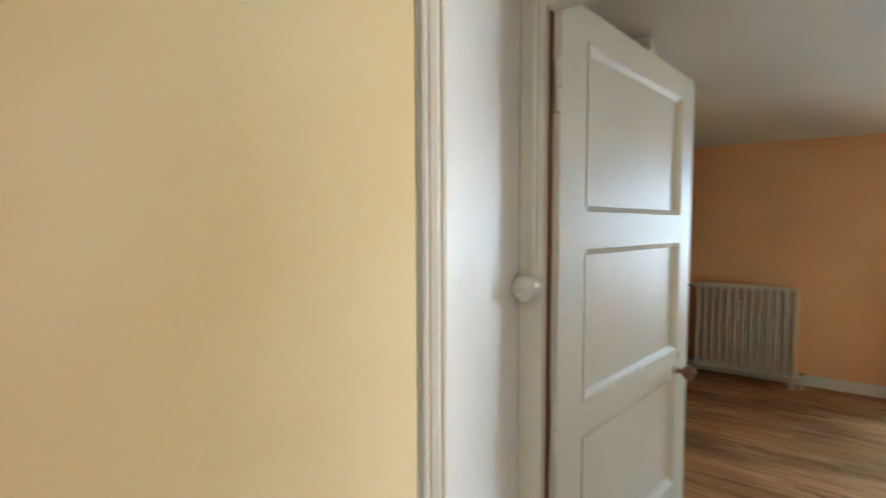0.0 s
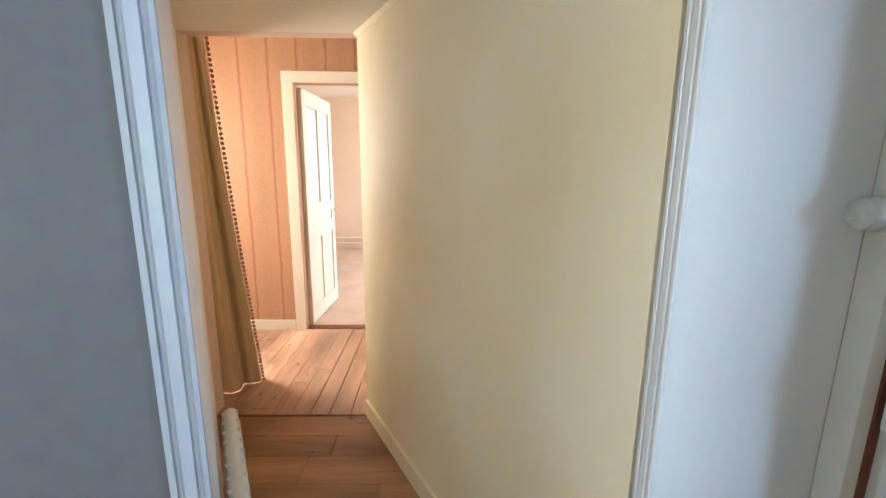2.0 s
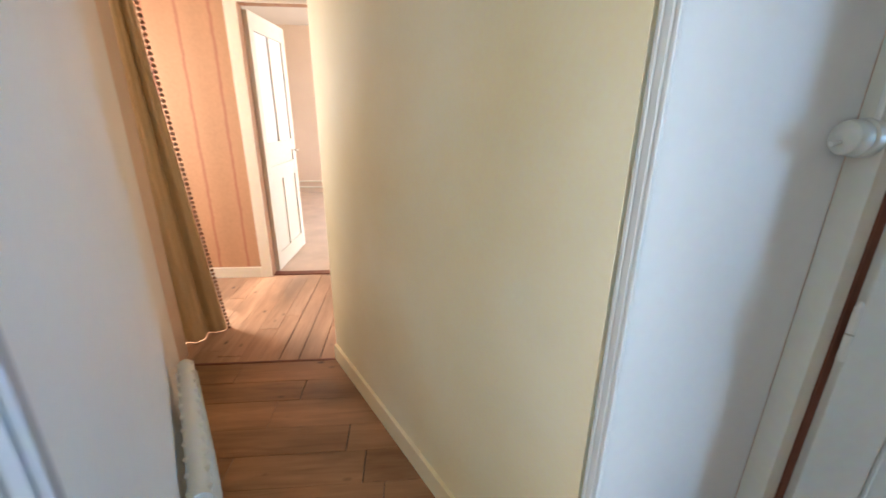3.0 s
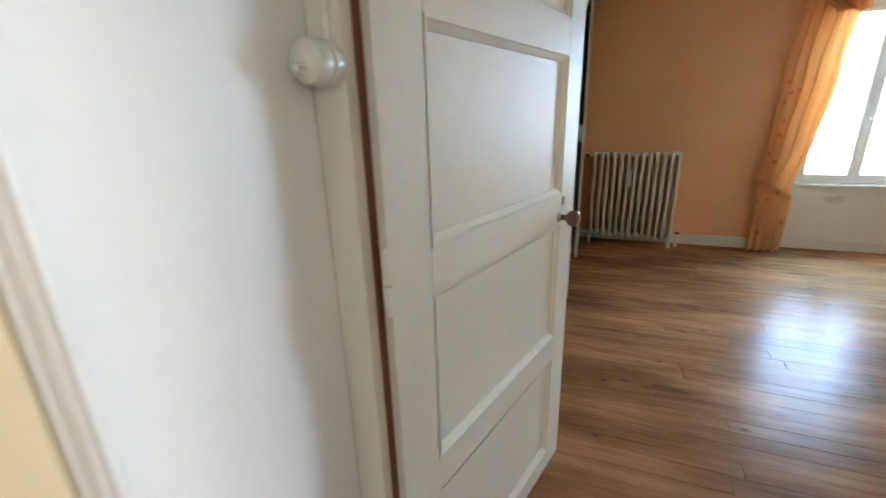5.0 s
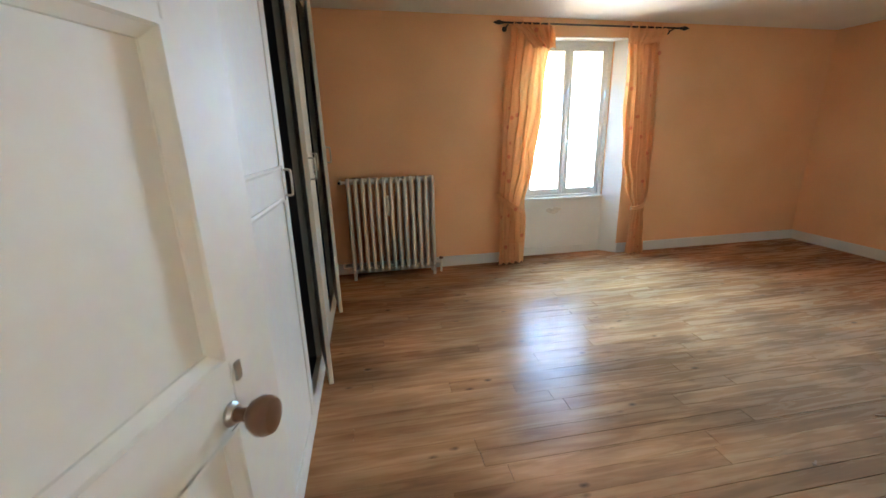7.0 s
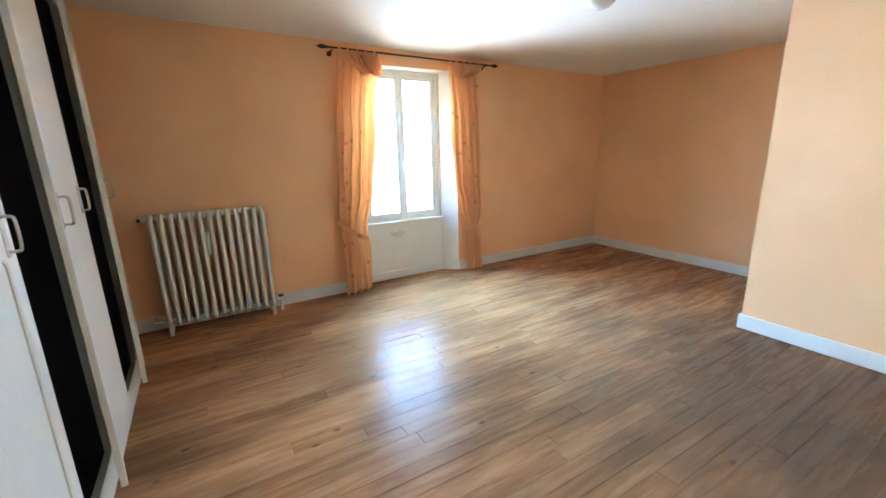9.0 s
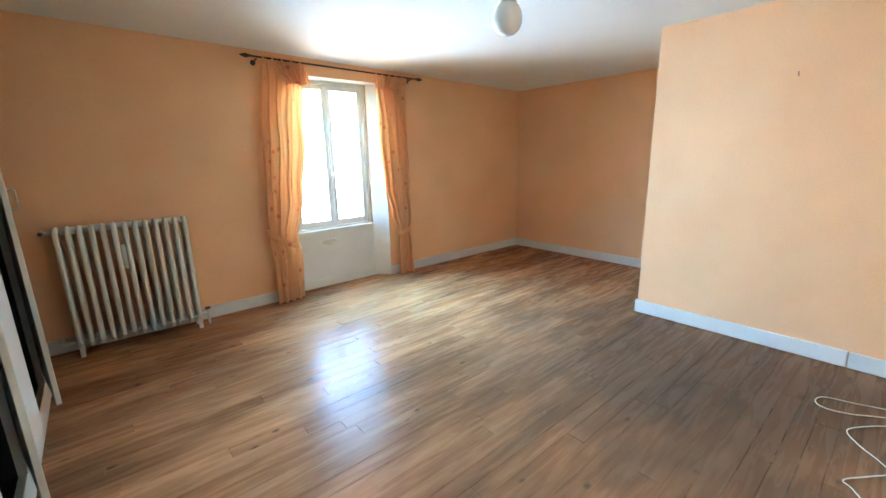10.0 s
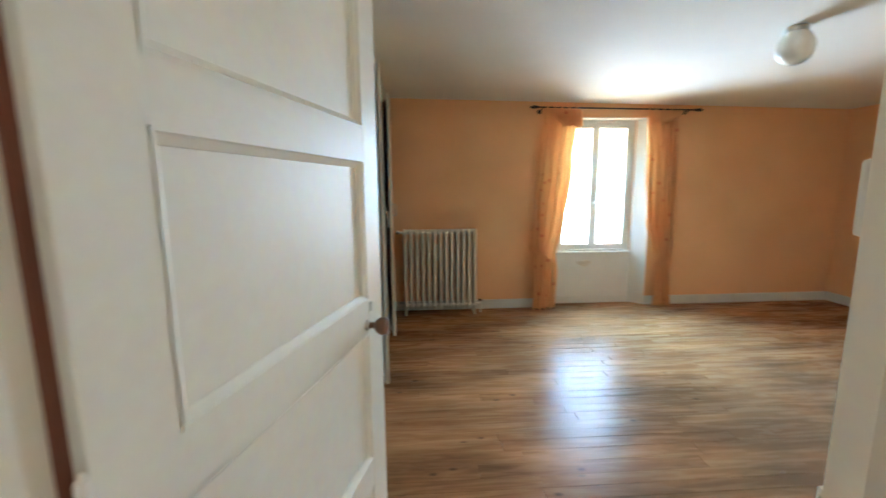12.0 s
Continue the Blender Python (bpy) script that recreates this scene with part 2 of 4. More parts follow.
M_KNOB = shader("brown_wooden_knob", (0.16, 0.07, 0.035), 0.3, 0.25, 12, 80, 0.1)
# near-black that puts the shade of hollow insides into the colour
M_INSIDESHADE = shader("inside_shade_black", (0.012, 0.012, 0.016), 0.8, 0.3, 3, 40, 0.1)
M_DARKGAP = shader("brown_frame_edge", (0.17, 0.05, 0.025), 0.6, 0.25, 4, 60, 0.1)
M_PORCELAIN = shader("old_porcelain", (0.66, 0.64, 0.57), 0.3, 0.1, 20, 80, 0.05)
M_GLOBE = shader("opal_glass", (0.82, 0.80, 0.74), 0.2, 0.04, 6, 40, 0.02)
M_CURTAIN = cloth_material("orange_print_cotton", (0.86, 0.50, 0.26), (0.74, 0.27, 0.16), 0.5, 8.0)
M_DRAPE = cloth_material("olive_gold_satin", (0.62, 0.46, 0.26), (0.59, 0.43, 0.24), 0.10, 30.0)
M_FRINGE = shader("brown_pompom_fringe", (0.26, 0.13, 0.07), 0.9, 0.3, 30, 120, 0.3)
M_STRIPE = wallpaper_material("striped_wallpaper", (0.44, 0.25, 0.145), (0.33, 0.13, 0.085), 0.235)
M_FARWALL = shader("pink_cream_wall", (0.76, 0.60, 0.46), 0.8, 0.06, 1.5, 70, 0.1)
M_CARPET = shader("pink_beige_carpet", (0.60, 0.46, 0.36), 0.95, 0.15, 3, 150, 0.4)
M_GLASS = glass_material("clear_window_glass")
# opaque blue-white that paints the daylight seen through the far door's panes
M_BRIGHTPANE = shader("pane_daylight_white", (0.84, 0.88, 0.92), 0.15, 0.05, 9, 70, 0.1)
M_CABLE = shader("white_flex", (0.72, 0.68, 0.58), 0.5, 0.1, 10, 60, 0.05)
M_SOCKET = shader("white_plastic", (0.74, 0.72, 0.67), 0.35, 0.06, 10, 60, 0.03)
M_WOODBLOCK = shader("light_wood_block", (0.55, 0.36, 0.2), 0.6, 0.2, 10, 80, 0.1)
M_PLASTER = shader("bare_plaster", (0.72, 0.66, 0.58), 0.9, 0.2, 20, 90, 0.4)
M_GROUND = shader("pale_gravel_ground", (0.45, 0.42, 0.36), 0.95, 0.2, 0.8, 30, 0.3)

# ---- mesh helpers ----


def add_box(bm, x0, y0, z0, x1, y1, z1, m=None):
    vs = bmesh.ops.create_cube(bm, size=1)["verts"]
    for v in vs:
        v.co = Vector(((x0 + x1) / 2 + v.co.x * (x1 - x0), (y0 + y1) / 2 + v.co.y * (y1 - y0), (z0 + z1) / 2 + v.co.z * (z1 - z0)))
        if m:
            v.co = m @ v.co
    return vs


def add_cyl(bm, p, q, r0, r1=None, seg=16):
    p, q = Vector(p), Vector(q)
    d = q - p
    vs = bmesh.ops.create_cone(bm, cap_ends=True, segments=seg, radius1=r0, radius2=r0 if r1 is None else r1, depth=d.length)["verts"]
    m = Matrix.Translation((p + q) / 2) @ d.to_track_quat('Z', 'Y').to_matrix().to_4x4()
    for v in vs:
        v.co = m @ v.co
    return vs


def add_lathe(bm, profile, m, seg=24):
    """Turns (radius, height) pairs round the z axis of m."""
    rings = []
    for r, h in profile:
        rings.append([bm.verts.new(m @ Vector((r * math.cos(2 * math.pi * k / seg), r * math.sin(2 * math.pi * k / seg), h))) for k in range(seg)])
    for a, b in zip(rings, rings[1:]):
        for k in range(seg):
            bm.faces.new((a[k], a[(k + 1) % seg], b[(k + 1) % seg], b[k]))
    bm.faces.new(list(reversed(rings[0])))
    bm.faces.new(rings[-1])


def add_prism(bm, poly, z0, z1):
    lo = [bm.verts.new((x, y, z0)) for x, y in poly]
    hi = [bm.verts.new((x, y, z1)) for x, y in poly]
    n = len(poly)
    bm.faces.new(list(reversed(lo)))
    bm.faces.new(hi)
    for k in range(n):
        bm.faces.new((lo[k], lo[(k + 1) % n], hi[(k + 1) % n], hi[k]))


def add_tube(bm, pts, r, seg=8, axis=None):
    pts = [Vector(p) for p in pts]
    rings = []
    for i, p in enumerate(pts):
        d = (pts[min(i + 1, len(pts) - 1)] - pts[max(i - 1, 0)]).normalized()
        if axis is None:
            if i == 0:
                u = d.orthogonal().normalized()
            u = (u - d * u.dot(d)).normalized()
        else:
            u = Vector(axis)
        w = d.cross(u).normalized()
        rings.append([bm.verts.new(p + u * (r * math.cos(2 * math.pi * k / seg)) + w * (r * math.sin(2 * math.pi * k / seg))) for k in range(seg)])
    for a, b in zip(rings, rings[1:]):
        for k in range(seg):
            bm.faces.new((a[k], a[(k + 1) % seg], b[(k + 1) % seg], b[k]))
    bm.faces.new(list(reversed(rings[0])))
    bm.faces.new(rings[-1])


def spline(pts, n=8):
    """Points on a smooth curve through pts."""
    pts = [Vector(p) for p in pts]
    out = []
    for i in range(len(pts) - 1):
        p0, p1, p2, p3 = pts[max(i - 1, 0)], pts[i], pts[i + 1], pts[min(i + 2, len(pts) - 1)]
        for k in range(n):
            t = k / n
            out.append(0.5 * ((2 * p1) + (p2 - p0) * t + (2 * p0 - 5 * p1 + 4 * p2 - p3) * t * t + (3 * p1 - p0 - 3 * p2 + p3) * t ** 3))
    out.append(pts[-1])
    return out


def bevel(bm, w, seg=2):
    bmesh.ops.remove_doubles(bm, verts=bm.verts, dist=1e-6)
    bmesh.ops.bevel(bm, geom=[e for e in bm.edges if len(e.link_faces) == 2 and e.calc_face_angle(0) > 0.5], offset=w, segments=seg, affect='EDGES', profile=0.6)


def part(name, bm, material, parent=None, label="", smooth=False):
    bmesh.ops.recalc_face_normals(bm, faces=bm.faces)
    me = bpy.data.meshes.new(name)
    bm.to_mesh(me)
    bm.free()
    me.materials.append(material)
    if smooth:
        for p in me.polygons:
            p.use_smooth = True
        me.set_sharp_from_angle(angle=radians(40))
    ob = new(name, me)
    if parent:
        ob.parent = parent
    if label:
        tagged(ob, label)
    return ob


def thing(name, label, category, at=(0, 0, 0), group="", kind=""):
    ob = new(name)
    ob.location = at
    ob.empty_display_size = 0.1
    return tagged(ob, label, category, group, kind)


def structure(name, bm, material, label, category, smooth=False):
    return tagged(part(name, bm, material, None, "", smooth), label, category, "", "structure")


def box_bm(*a, bw=0.0):
    bm = bmesh.new()
    add_box(bm, *a)
    if bw:
        bevel(bm, bw)
    return bm


def boxes_bm(rows, bw=0.0):
    bm = bmesh.new()
    for r in rows:
        add_box(bm, *r)
    if bw:
        bevel(bm, bw)
    return bm


def prism_bm(poly, z0, z1):
    bm = bmesh.new()
    add_prism(bm, poly, z0, z1)
    return bm


# ---- structure: bedroom ----
CEIL, HALL = 2.345, 2.11
LEFT, RIGHT, WIN, DOOR = -0.92, 4.90, 4.40, 0.315
PX, PY = 3.485, 1.895
HEAD = 2.045

structure("wall_window_a", prism_bm([(LEFT - 0.1, WIN), (1.44, WIN), (1.575, 4.53), (1.575, 4.78), (LEFT - 0.1, 4.78)], 0, CEIL), M_ORANGE, "apricot papered wall beside the window", "wall")
structure("wall_window_b", prism_bm([(2.60, WIN), (RIGHT + 0.1, WIN), (RIGHT + 0.1, 4.78), (2.47, 4.78), (2.47, 4.53)], 0, CEIL), M_ORANGE, "apricot papered wall beside the window", "wall")
structure("wall_window_lintel", box_bm(1.44, WIN, 2.135, 2.60, 4.78, CEIL), M_ORANGE, "apricot papered wall above the window", "wall")
structure("wall_right", box_bm(RIGHT, PY - 0.1, 0, RIGHT + 0.1, WIN, CEIL), M_ORANGE, "plain apricot papered wall of the alcove", "wall")
structure("wall_partition", box_bm(PX, 0.19, 0, PX + 0.1, PY, CEIL), M_ORANGE, "plain apricot papered partition with an outer corner", "wall")
structure("wall_partition_return", box_bm(PX + 0.1, PY - 0.1, 0, RIGHT, PY, CEIL), M_ORANGE, "apricot papered return wall of the partition", "wall")
structure("wall_left", box_bm(LEFT - 0.1, DOOR, 0, LEFT, WIN, CEIL), M_ORANGE, "apricot papered wall behind the wardrobe", "wall")
structure("wall_door_a", box_bm(LEFT, 0.20, 0, -0.482, DOOR, CEIL), M_ORANGE, "apricot papered wall beside the door", "wall")
structure("wall_door_b", box_bm(0.492, 0.06, 0, PX + 0.1, 0.19, CEIL), M_ORANGE, "apricot papered wall beside the door", "wall")
structure("wall_door_lintel", box_bm(-0.482, 0.20, HEAD + 0.003, 0.492, DOOR, CEIL), M_ORANGE, "apricot papered wall above the door", "wall")
bm = box_bm(LEFT - 0.1, 0.06, 2.32, RIGHT + 0.1, 4.78, 2.42)
for v in bm.verts:
    v.co.z -= 0.0165 * (v.co.x + 0.3)
structure("ceiling_bedroom", bm, M_CEIL, "plain white painted bedroom ceiling", "ceiling")

# white plaster lining of the window recess, the wall below the sill and its small plinth
bm = bmesh.new()
add_prism(bm, [(2.60, WIN - 0.002), (2.597, WIN - 0.003), (2.466, 4.53), (2.47, 4.533)], 0, 2.132)
add_prism(bm, [(1.44, WIN - 0.002), (1.443, WIN - 0.003), (1.579, 4.53), (1.575, 4.533)], 0, 2.132)
add_box(bm, 1.445, WIN + 0.002, 2.126, 2.595, 4.62, 2.132)
structure("window_reveal", bm, M_WHITE, "white painted splayed window recess", "window reveal")
structure("wall_below_sill", box_bm(1.575, 4.53, 0, 2.47, 4.74, 0.615), M_WHITE, "white painted wall panel under the window sill", "wall")
structure("baseboard_recess", box_bm(1.58, 4.516, 0, 2.465, 4.53, 0.085, bw=0.003), M_WHITE, "small white skirting in the window recess", "baseboard")

# skirting boards
for nm, a in (("baseboard_window_a", (LEFT, WIN - 0.016, 0, 1.44, WIN, 0.105)), ("baseboard_window_b", (2.60, WIN - 0.016, 0, RIGHT, WIN, 0.105)),
              ("baseboard_right", (RIGHT - 0.016, PY, 0, RIGHT, WIN - 0.016, 0.105)), ("baseboard_partition_a", (PX - 0.016, 0.585, 0.006, PX, PY + 0.016, 0.112)),
              ("baseboard_partition_b", (PX - 0.015, 0.19, 0.006, PX, 0.578, 0.110)), ("baseboard_return", (PX, PY, 0.006, RIGHT - 0.016, PY + 0.016, 0.11)),
              ("baseboard_door", (0.56, 0.19, 0, PX - 0.016, 0.206, 0.105))):
    structure(nm, box_bm(*a, bw=0.004), M_BASE, "painted pale grey skirting board", "skirting board")

# ---- structure: landing and angled corridor ----
YA, YB = Vector((-0.486, -0.119)), Vector((-1.95, -0.929))
LA, LB = Vector((-0.032, -0.726)), Vector((-1.95, -1.826))
run = (YB - YA).normalized()
side = Vector((-run.y, run.x))        # away from the yellow wall, to the other wall
out = -side
ya2, yb2 = YA + out * 0.10, YB + out * 0.10
structure("wall_yellow", prism_bm([tuple(YA), tuple(YB), tuple(yb2), tuple(ya2)], 0, HALL), M_YELLOW, "pale yellow papered corridor wall", "wall")
la2, lb2 = LA + side * 0.10, LB + side * 0.10
structure("wall_corridor_side", prism_bm([tuple(LA), tuple(LB), tuple(lb2), tuple(la2)], 0, HALL), M_REVEAL, "white painted corridor wall behind the radiator", "wall")
bm = bmesh.new()
cv = [(0.0, 0.0), (0.0, -0.022), (0.006, -0.018), (0.013, -0.008), (0.018, 0.0)]
ring = []
for p in (YA, YB):
    ring.append([bm.verts.new((*(p + side * a), HALL + b)) for a, b in cv])
for k in range(len(cv)):
    bm.faces.new((ring[0][k], ring[0][(k + 1) % len(cv)], ring[1][(k + 1) % len(cv)], ring[1][k]))
bm.faces.new(ring[0])
bm.faces.new(list(reversed(ring[1])))
structure("trim_cove", bm, M_YELLOW, "thin pale yellow cove along the corridor ceiling", "trim")
bm = bmesh.new()
pts = [YA + run * 0.02, YB, YB + side * 0.014, YA + run * 0.02 + side * 0.014]
add_prism(bm, [tuple(p) for p in pts], 0, 0.10)
structure("baseboard_yellow", bm, M_YELLOW, "low skirting painted like the yellow wall", "skirting board")

# landing walls, closing the space around the camera; b to d are added unseen
jam = (LA - YA).normalized()
near_end = LA + jam * 1.3
nrm = Vector((jam.y, -jam.x))
if nrm.x > 0:
    nrm = -nrm
structure("wall_landing_a", prism_bm([tuple(LA + jam * 0.0), tuple(near_end), tuple(near_end + nrm * 0.1), tuple(LA + nrm * 0.1)], 0, HALL), M_SHADEWALL, "landing wall coloured dark grey for its shade, beside a door casing", "wall")
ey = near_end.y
# opening made for the added rear fill lamp
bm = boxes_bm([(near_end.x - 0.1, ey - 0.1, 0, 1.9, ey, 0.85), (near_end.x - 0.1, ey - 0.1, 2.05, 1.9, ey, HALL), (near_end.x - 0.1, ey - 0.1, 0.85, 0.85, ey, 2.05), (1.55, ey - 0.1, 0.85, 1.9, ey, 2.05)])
structure("wall_landing_b", bm, M_SHADEWALL, "added unseen landing wall with an opening for the rear fill", "wall")
structure("wall_landing_c", box_bm(0.54, -0.12, 0, 1.9, 0.0, HALL), M_SHADEWALL, "plain landing wall beside the bedroom door", "wall")
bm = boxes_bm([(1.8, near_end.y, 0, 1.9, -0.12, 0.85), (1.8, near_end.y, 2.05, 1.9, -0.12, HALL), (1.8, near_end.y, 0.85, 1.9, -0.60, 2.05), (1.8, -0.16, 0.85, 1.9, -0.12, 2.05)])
structure("wall_landing_d", bm, M_SHADEWALL, "landing wall with a window opening", "wall")
structure("ceiling_hall", prism_bm([(-1.95, -2.0), (1.95, -2.0), (1.95, 0.20), (-1.95, 0.20)], HALL, HALL + 0.18), M_HALLCEIL, "flat cream painted hall ceiling", "ceiling")

# ---- door opening: deep white reveals, frame, moulded casings ----
structure("door_reveal_a", box_bm(-0.54, -0.10, 0, -0.476, 0.2655, HEAD + 0.02), M_REVEAL, "deep smooth white painted door reveal", "door reveal")
structure("door_reveal_b", box_bm(0.486, -0.118, 0, 0.54, 0.2655, HEAD + 0.02), M_REVEAL, "deep smooth white painted door reveal", "door reveal")
structure("door_reveal_head", box_bm(-0.54, -0.118, HEAD + 0.02, 0.54, 0.20, HALL), M_REVEAL, "white painted head of the door reveal", "door reveal")
structure("door_frame_a", boxes_bm([(-0.476, 0.264, 0, -0.418, 0.308, HEAD)], 0.006), M_CREAM, "cream painted door frame with hinges", "door frame", True)
structure("door_frame_b", boxes_bm([(0.426, 0.264, 0, 0.486, 0.308, HEAD)], 0.006), M_CREAM, "chipped cream painted door frame with lock keeper", "door frame", True)
structure("door_frame_head", boxes_bm([(-0.418, 0.264, HEAD - 0.055, 0.426, 0.308, HEAD)], 0.004), M_CREAM, "cream painted head of the door frame", "door frame")


def casing(name, origin, along, normal, height, label, width=0.075, rise=1.0, material=M_WHITE):
    """Moulded upright casing: a stepped and rounded profile drawn up to the height. Along runs over the wall, normal out of it."""
    prof = [(0, 0), (0, 0.012), (0.012, 0.016), (0.016, 0.011), (0.022, 0.011), (0.026, 0.020), (0.048, 0.024), (0.053, 0.019), (0.059, 0.019), (0.063, 0.028), (0.072, 0.028), (0.075, 0.024), (0.075, 0)]
    bm = bmesh.new()
    add_prism(bm, [tuple(origin + along * (a * width / 0.075) + normal * (b * rise)) for a, b in prof], 0, height)
    return structure(name, bm, material, label, "door casing", True)


# corner moulding where the yellow wall meets the white reveal
casing("trim_corner", YA - run * 0.012, -run, side, HALL, "white moulded corner trim between yellow wall and reveal", 0.038, 0.4)
# casing of the opening into the corridor
casing("trim_casing", LA + jam * 0.017, -jam, -nrm, HALL, "blue-grey painted moulded casing of the corridor opening", 0.026, 0.7, M_BLUEGREY)

# ---- structure: striped room and far room ----
SX, FX = -3.27, -7.2
structure("wall_striped_a", box_bm(SX - 0.1, -3.2, 0, SX, -1.70, 2.5), M_STRIPE, "wall papered with tan and reddish stripes", "wall")
structure("wall_striped_b", box_bm(SX - 0.1, -0.86, 0, SX, 1.3, 2.5), M_STRIPE, "wall papered with tan and reddish stripes", "wall")
structure("wall_striped_lintel", box_bm(SX - 0.1, -1.70, 2.13, SX, -0.86, 2.5), M_STRIPE, "striped wallpaper above the doorway", "wall")
structure("wall_striped_c", boxes_bm([(SX - 0.1, -3.3, 0, -1.952, -3.2, 0.8), (SX - 0.1, -3.3, 2.2, -1.952, -3.2, 2.5), (SX - 0.1, -3.3, 0.8, -3.22, -3.2, 2.2), (-2.45, -3.3, 0.8, -1.952, -3.2, 2.2)]), M_STRIPE, "striped wall with a window opening", "wall")
structure("wall_striped_d", boxes_bm([(-2.05, -0.925, 0, -1.952, 1.3, 2.5), (-2.05, -3.2, 0, -1.952, -1.830, 2.5), (-2.05, -1.830, HALL + 0.004, -1.952, -0.925, 2.5)]), M_FARWALL, "wall around the corridor opening", "wall")
structure("wall_striped_e", box_bm(SX, 1.3, 0, -1.952, 1.4, 2.5), M_FARWALL, "plain wall closing the room", "wall")
structure("ceiling_striped_room", box_bm(SX - 0.1, -3.3, 2.5, -1.952, 1.4, 2.6), M_HALLCEIL, "cream ceiling of the striped room", "ceiling")
structure("baseboard_striped", boxes_bm([(SX, -3.2, 0, SX + 0.016, -1.79, 0.095)], 0.004), M_CREAM, "cream skirting under striped wallpaper", "skirting board")
structure("door_casing_far", boxes_bm([(SX, -1.785, 0, SX + 0.022, -1.70, 2.215), (SX, -0.86, 0, SX + 0.022, -0.775, 2.215), (SX, -1.70, 2.13, SX + 0.022, -0.86, 2.215)], 0.005), M_CREAM, "flat cream casing of the far doorway", "door casing")
structure("wall_far_a", box_bm(FX - 0.1, -3.3, 0, FX, 1.3, 2.66), M_FARWALL, "pale pinkish far room wall", "wall")
structure("wall_far_b", boxes_bm([(FX, -3.3, 0, SX - 0.1, -3.2, 0.75), (FX, -3.3, 2.15, SX - 0.1, -3.2, 2.66), (FX, -3.3, 0.75, -5.5, -3.2, 2.15), (-3.75, -3.3, 0.75, SX - 0.1, -3.2, 2.15)]), M_FARWALL, "pale pinkish far room wall with a window opening", "wall")
structure("wall_far_c", boxes_bm([(FX, 1.3, 0, SX - 0.1, 1.4, 0.75), (FX, 1.3, 2.15, SX - 0.1, 1.4, 2.66), (FX, 1.3, 0.75, -5.8, 1.4, 2.15), (-4.6, 1.3, 0.75, SX - 0.1, 1.4, 2.15)]), M_FARWALL, "pale pinkish far room wall with a window opening", "wall")
structure("ceiling_far_room", box_bm(FX - 0.1, -3.3, 2.66, SX - 0.1, 1.4, 2.76), M_CEIL, "white ceiling of the far room", "ceiling")
structure("floor_far_room", box_bm(FX, -3.2, -0.05, SX - 0.1, 1.3, 0.0), M_CARPET, "pale pink beige carpeted floor", "floor")
structure("threshold_far", box_bm(SX - 0.10, -1.70, -0.02, SX - 0.02, -0.86, 0.008, bw=0.003), M_DARKGAP, "dark wooden door threshold", "threshold")

# bright hazy distance beyond the bedroom window
def glow_material(name, color, strength):
    m = bpy.data.materials.new(name)
    m.use_nodes = True
    n, l = m.node_tree.nodes, m.node_tree.links
    e = n.new("ShaderNodeEmission")
    e.inputs[0].default_value, e.inputs[1].default_value = (*color, 1), strength
    l.new(e.outputs[0], n["Material Output"].inputs["Surface"])
    return m


structure("backdrop", box_bm(-40, 55, -12, 45, 55.2, 40), glow_material("hazy_daylight", (0.26, 0.56, 1.0), 9.0), "bright hazy daylight beyond the window", "sky")

# ground outside
bm = bmesh.new()
bmesh.ops.create_grid(bm, x_segments=1, y_segments=1, size=600)
for v in bm.verts:
    v.co.z = -3.2
structure("ground", bm, M_GROUND, "pale sunlit ground outside the house", "ground")

# ---- floors: dark bed under the boards ----
structure("floor_bedroom", prism_bm([(LEFT - 0.1, 0.06), (PX + 0.1, 0.06), (PX + 0.1, PY - 0.1), (RIGHT + 0.1, PY - 0.1), (RIGHT + 0.1, WIN + 0.3), (LEFT - 0.1, WIN + 0.3)], -0.08, -0.012), M_GAP, "wide waxed brown pine floorboards, worn and stained", "floor")
HALL_PLAN = [tuple(LB + side * 0.1), tuple(LA + side * 0.1), tuple(near_end + nrm * 0.1), (near_end.x - 0.1, near_end.y - 0.1), (1.9, near_end.y - 0.1), (1.9, 0.058), (-0.54, 0.058), tuple(YB + out * 0.1)]
structure("floor_hall", prism_bm(HALL_PLAN, -0.08, -0.012), M_GAP, "brown varnished corridor floorboards", "floor")
structure("floor_striped_room", box_bm(SX - 0.1, -3.2, -0.08, -1.95, 1.3, -0.012), M_GAP, "pale pinkish pine floorboards", "floor")

# ---- bedroom door, open into the room ----


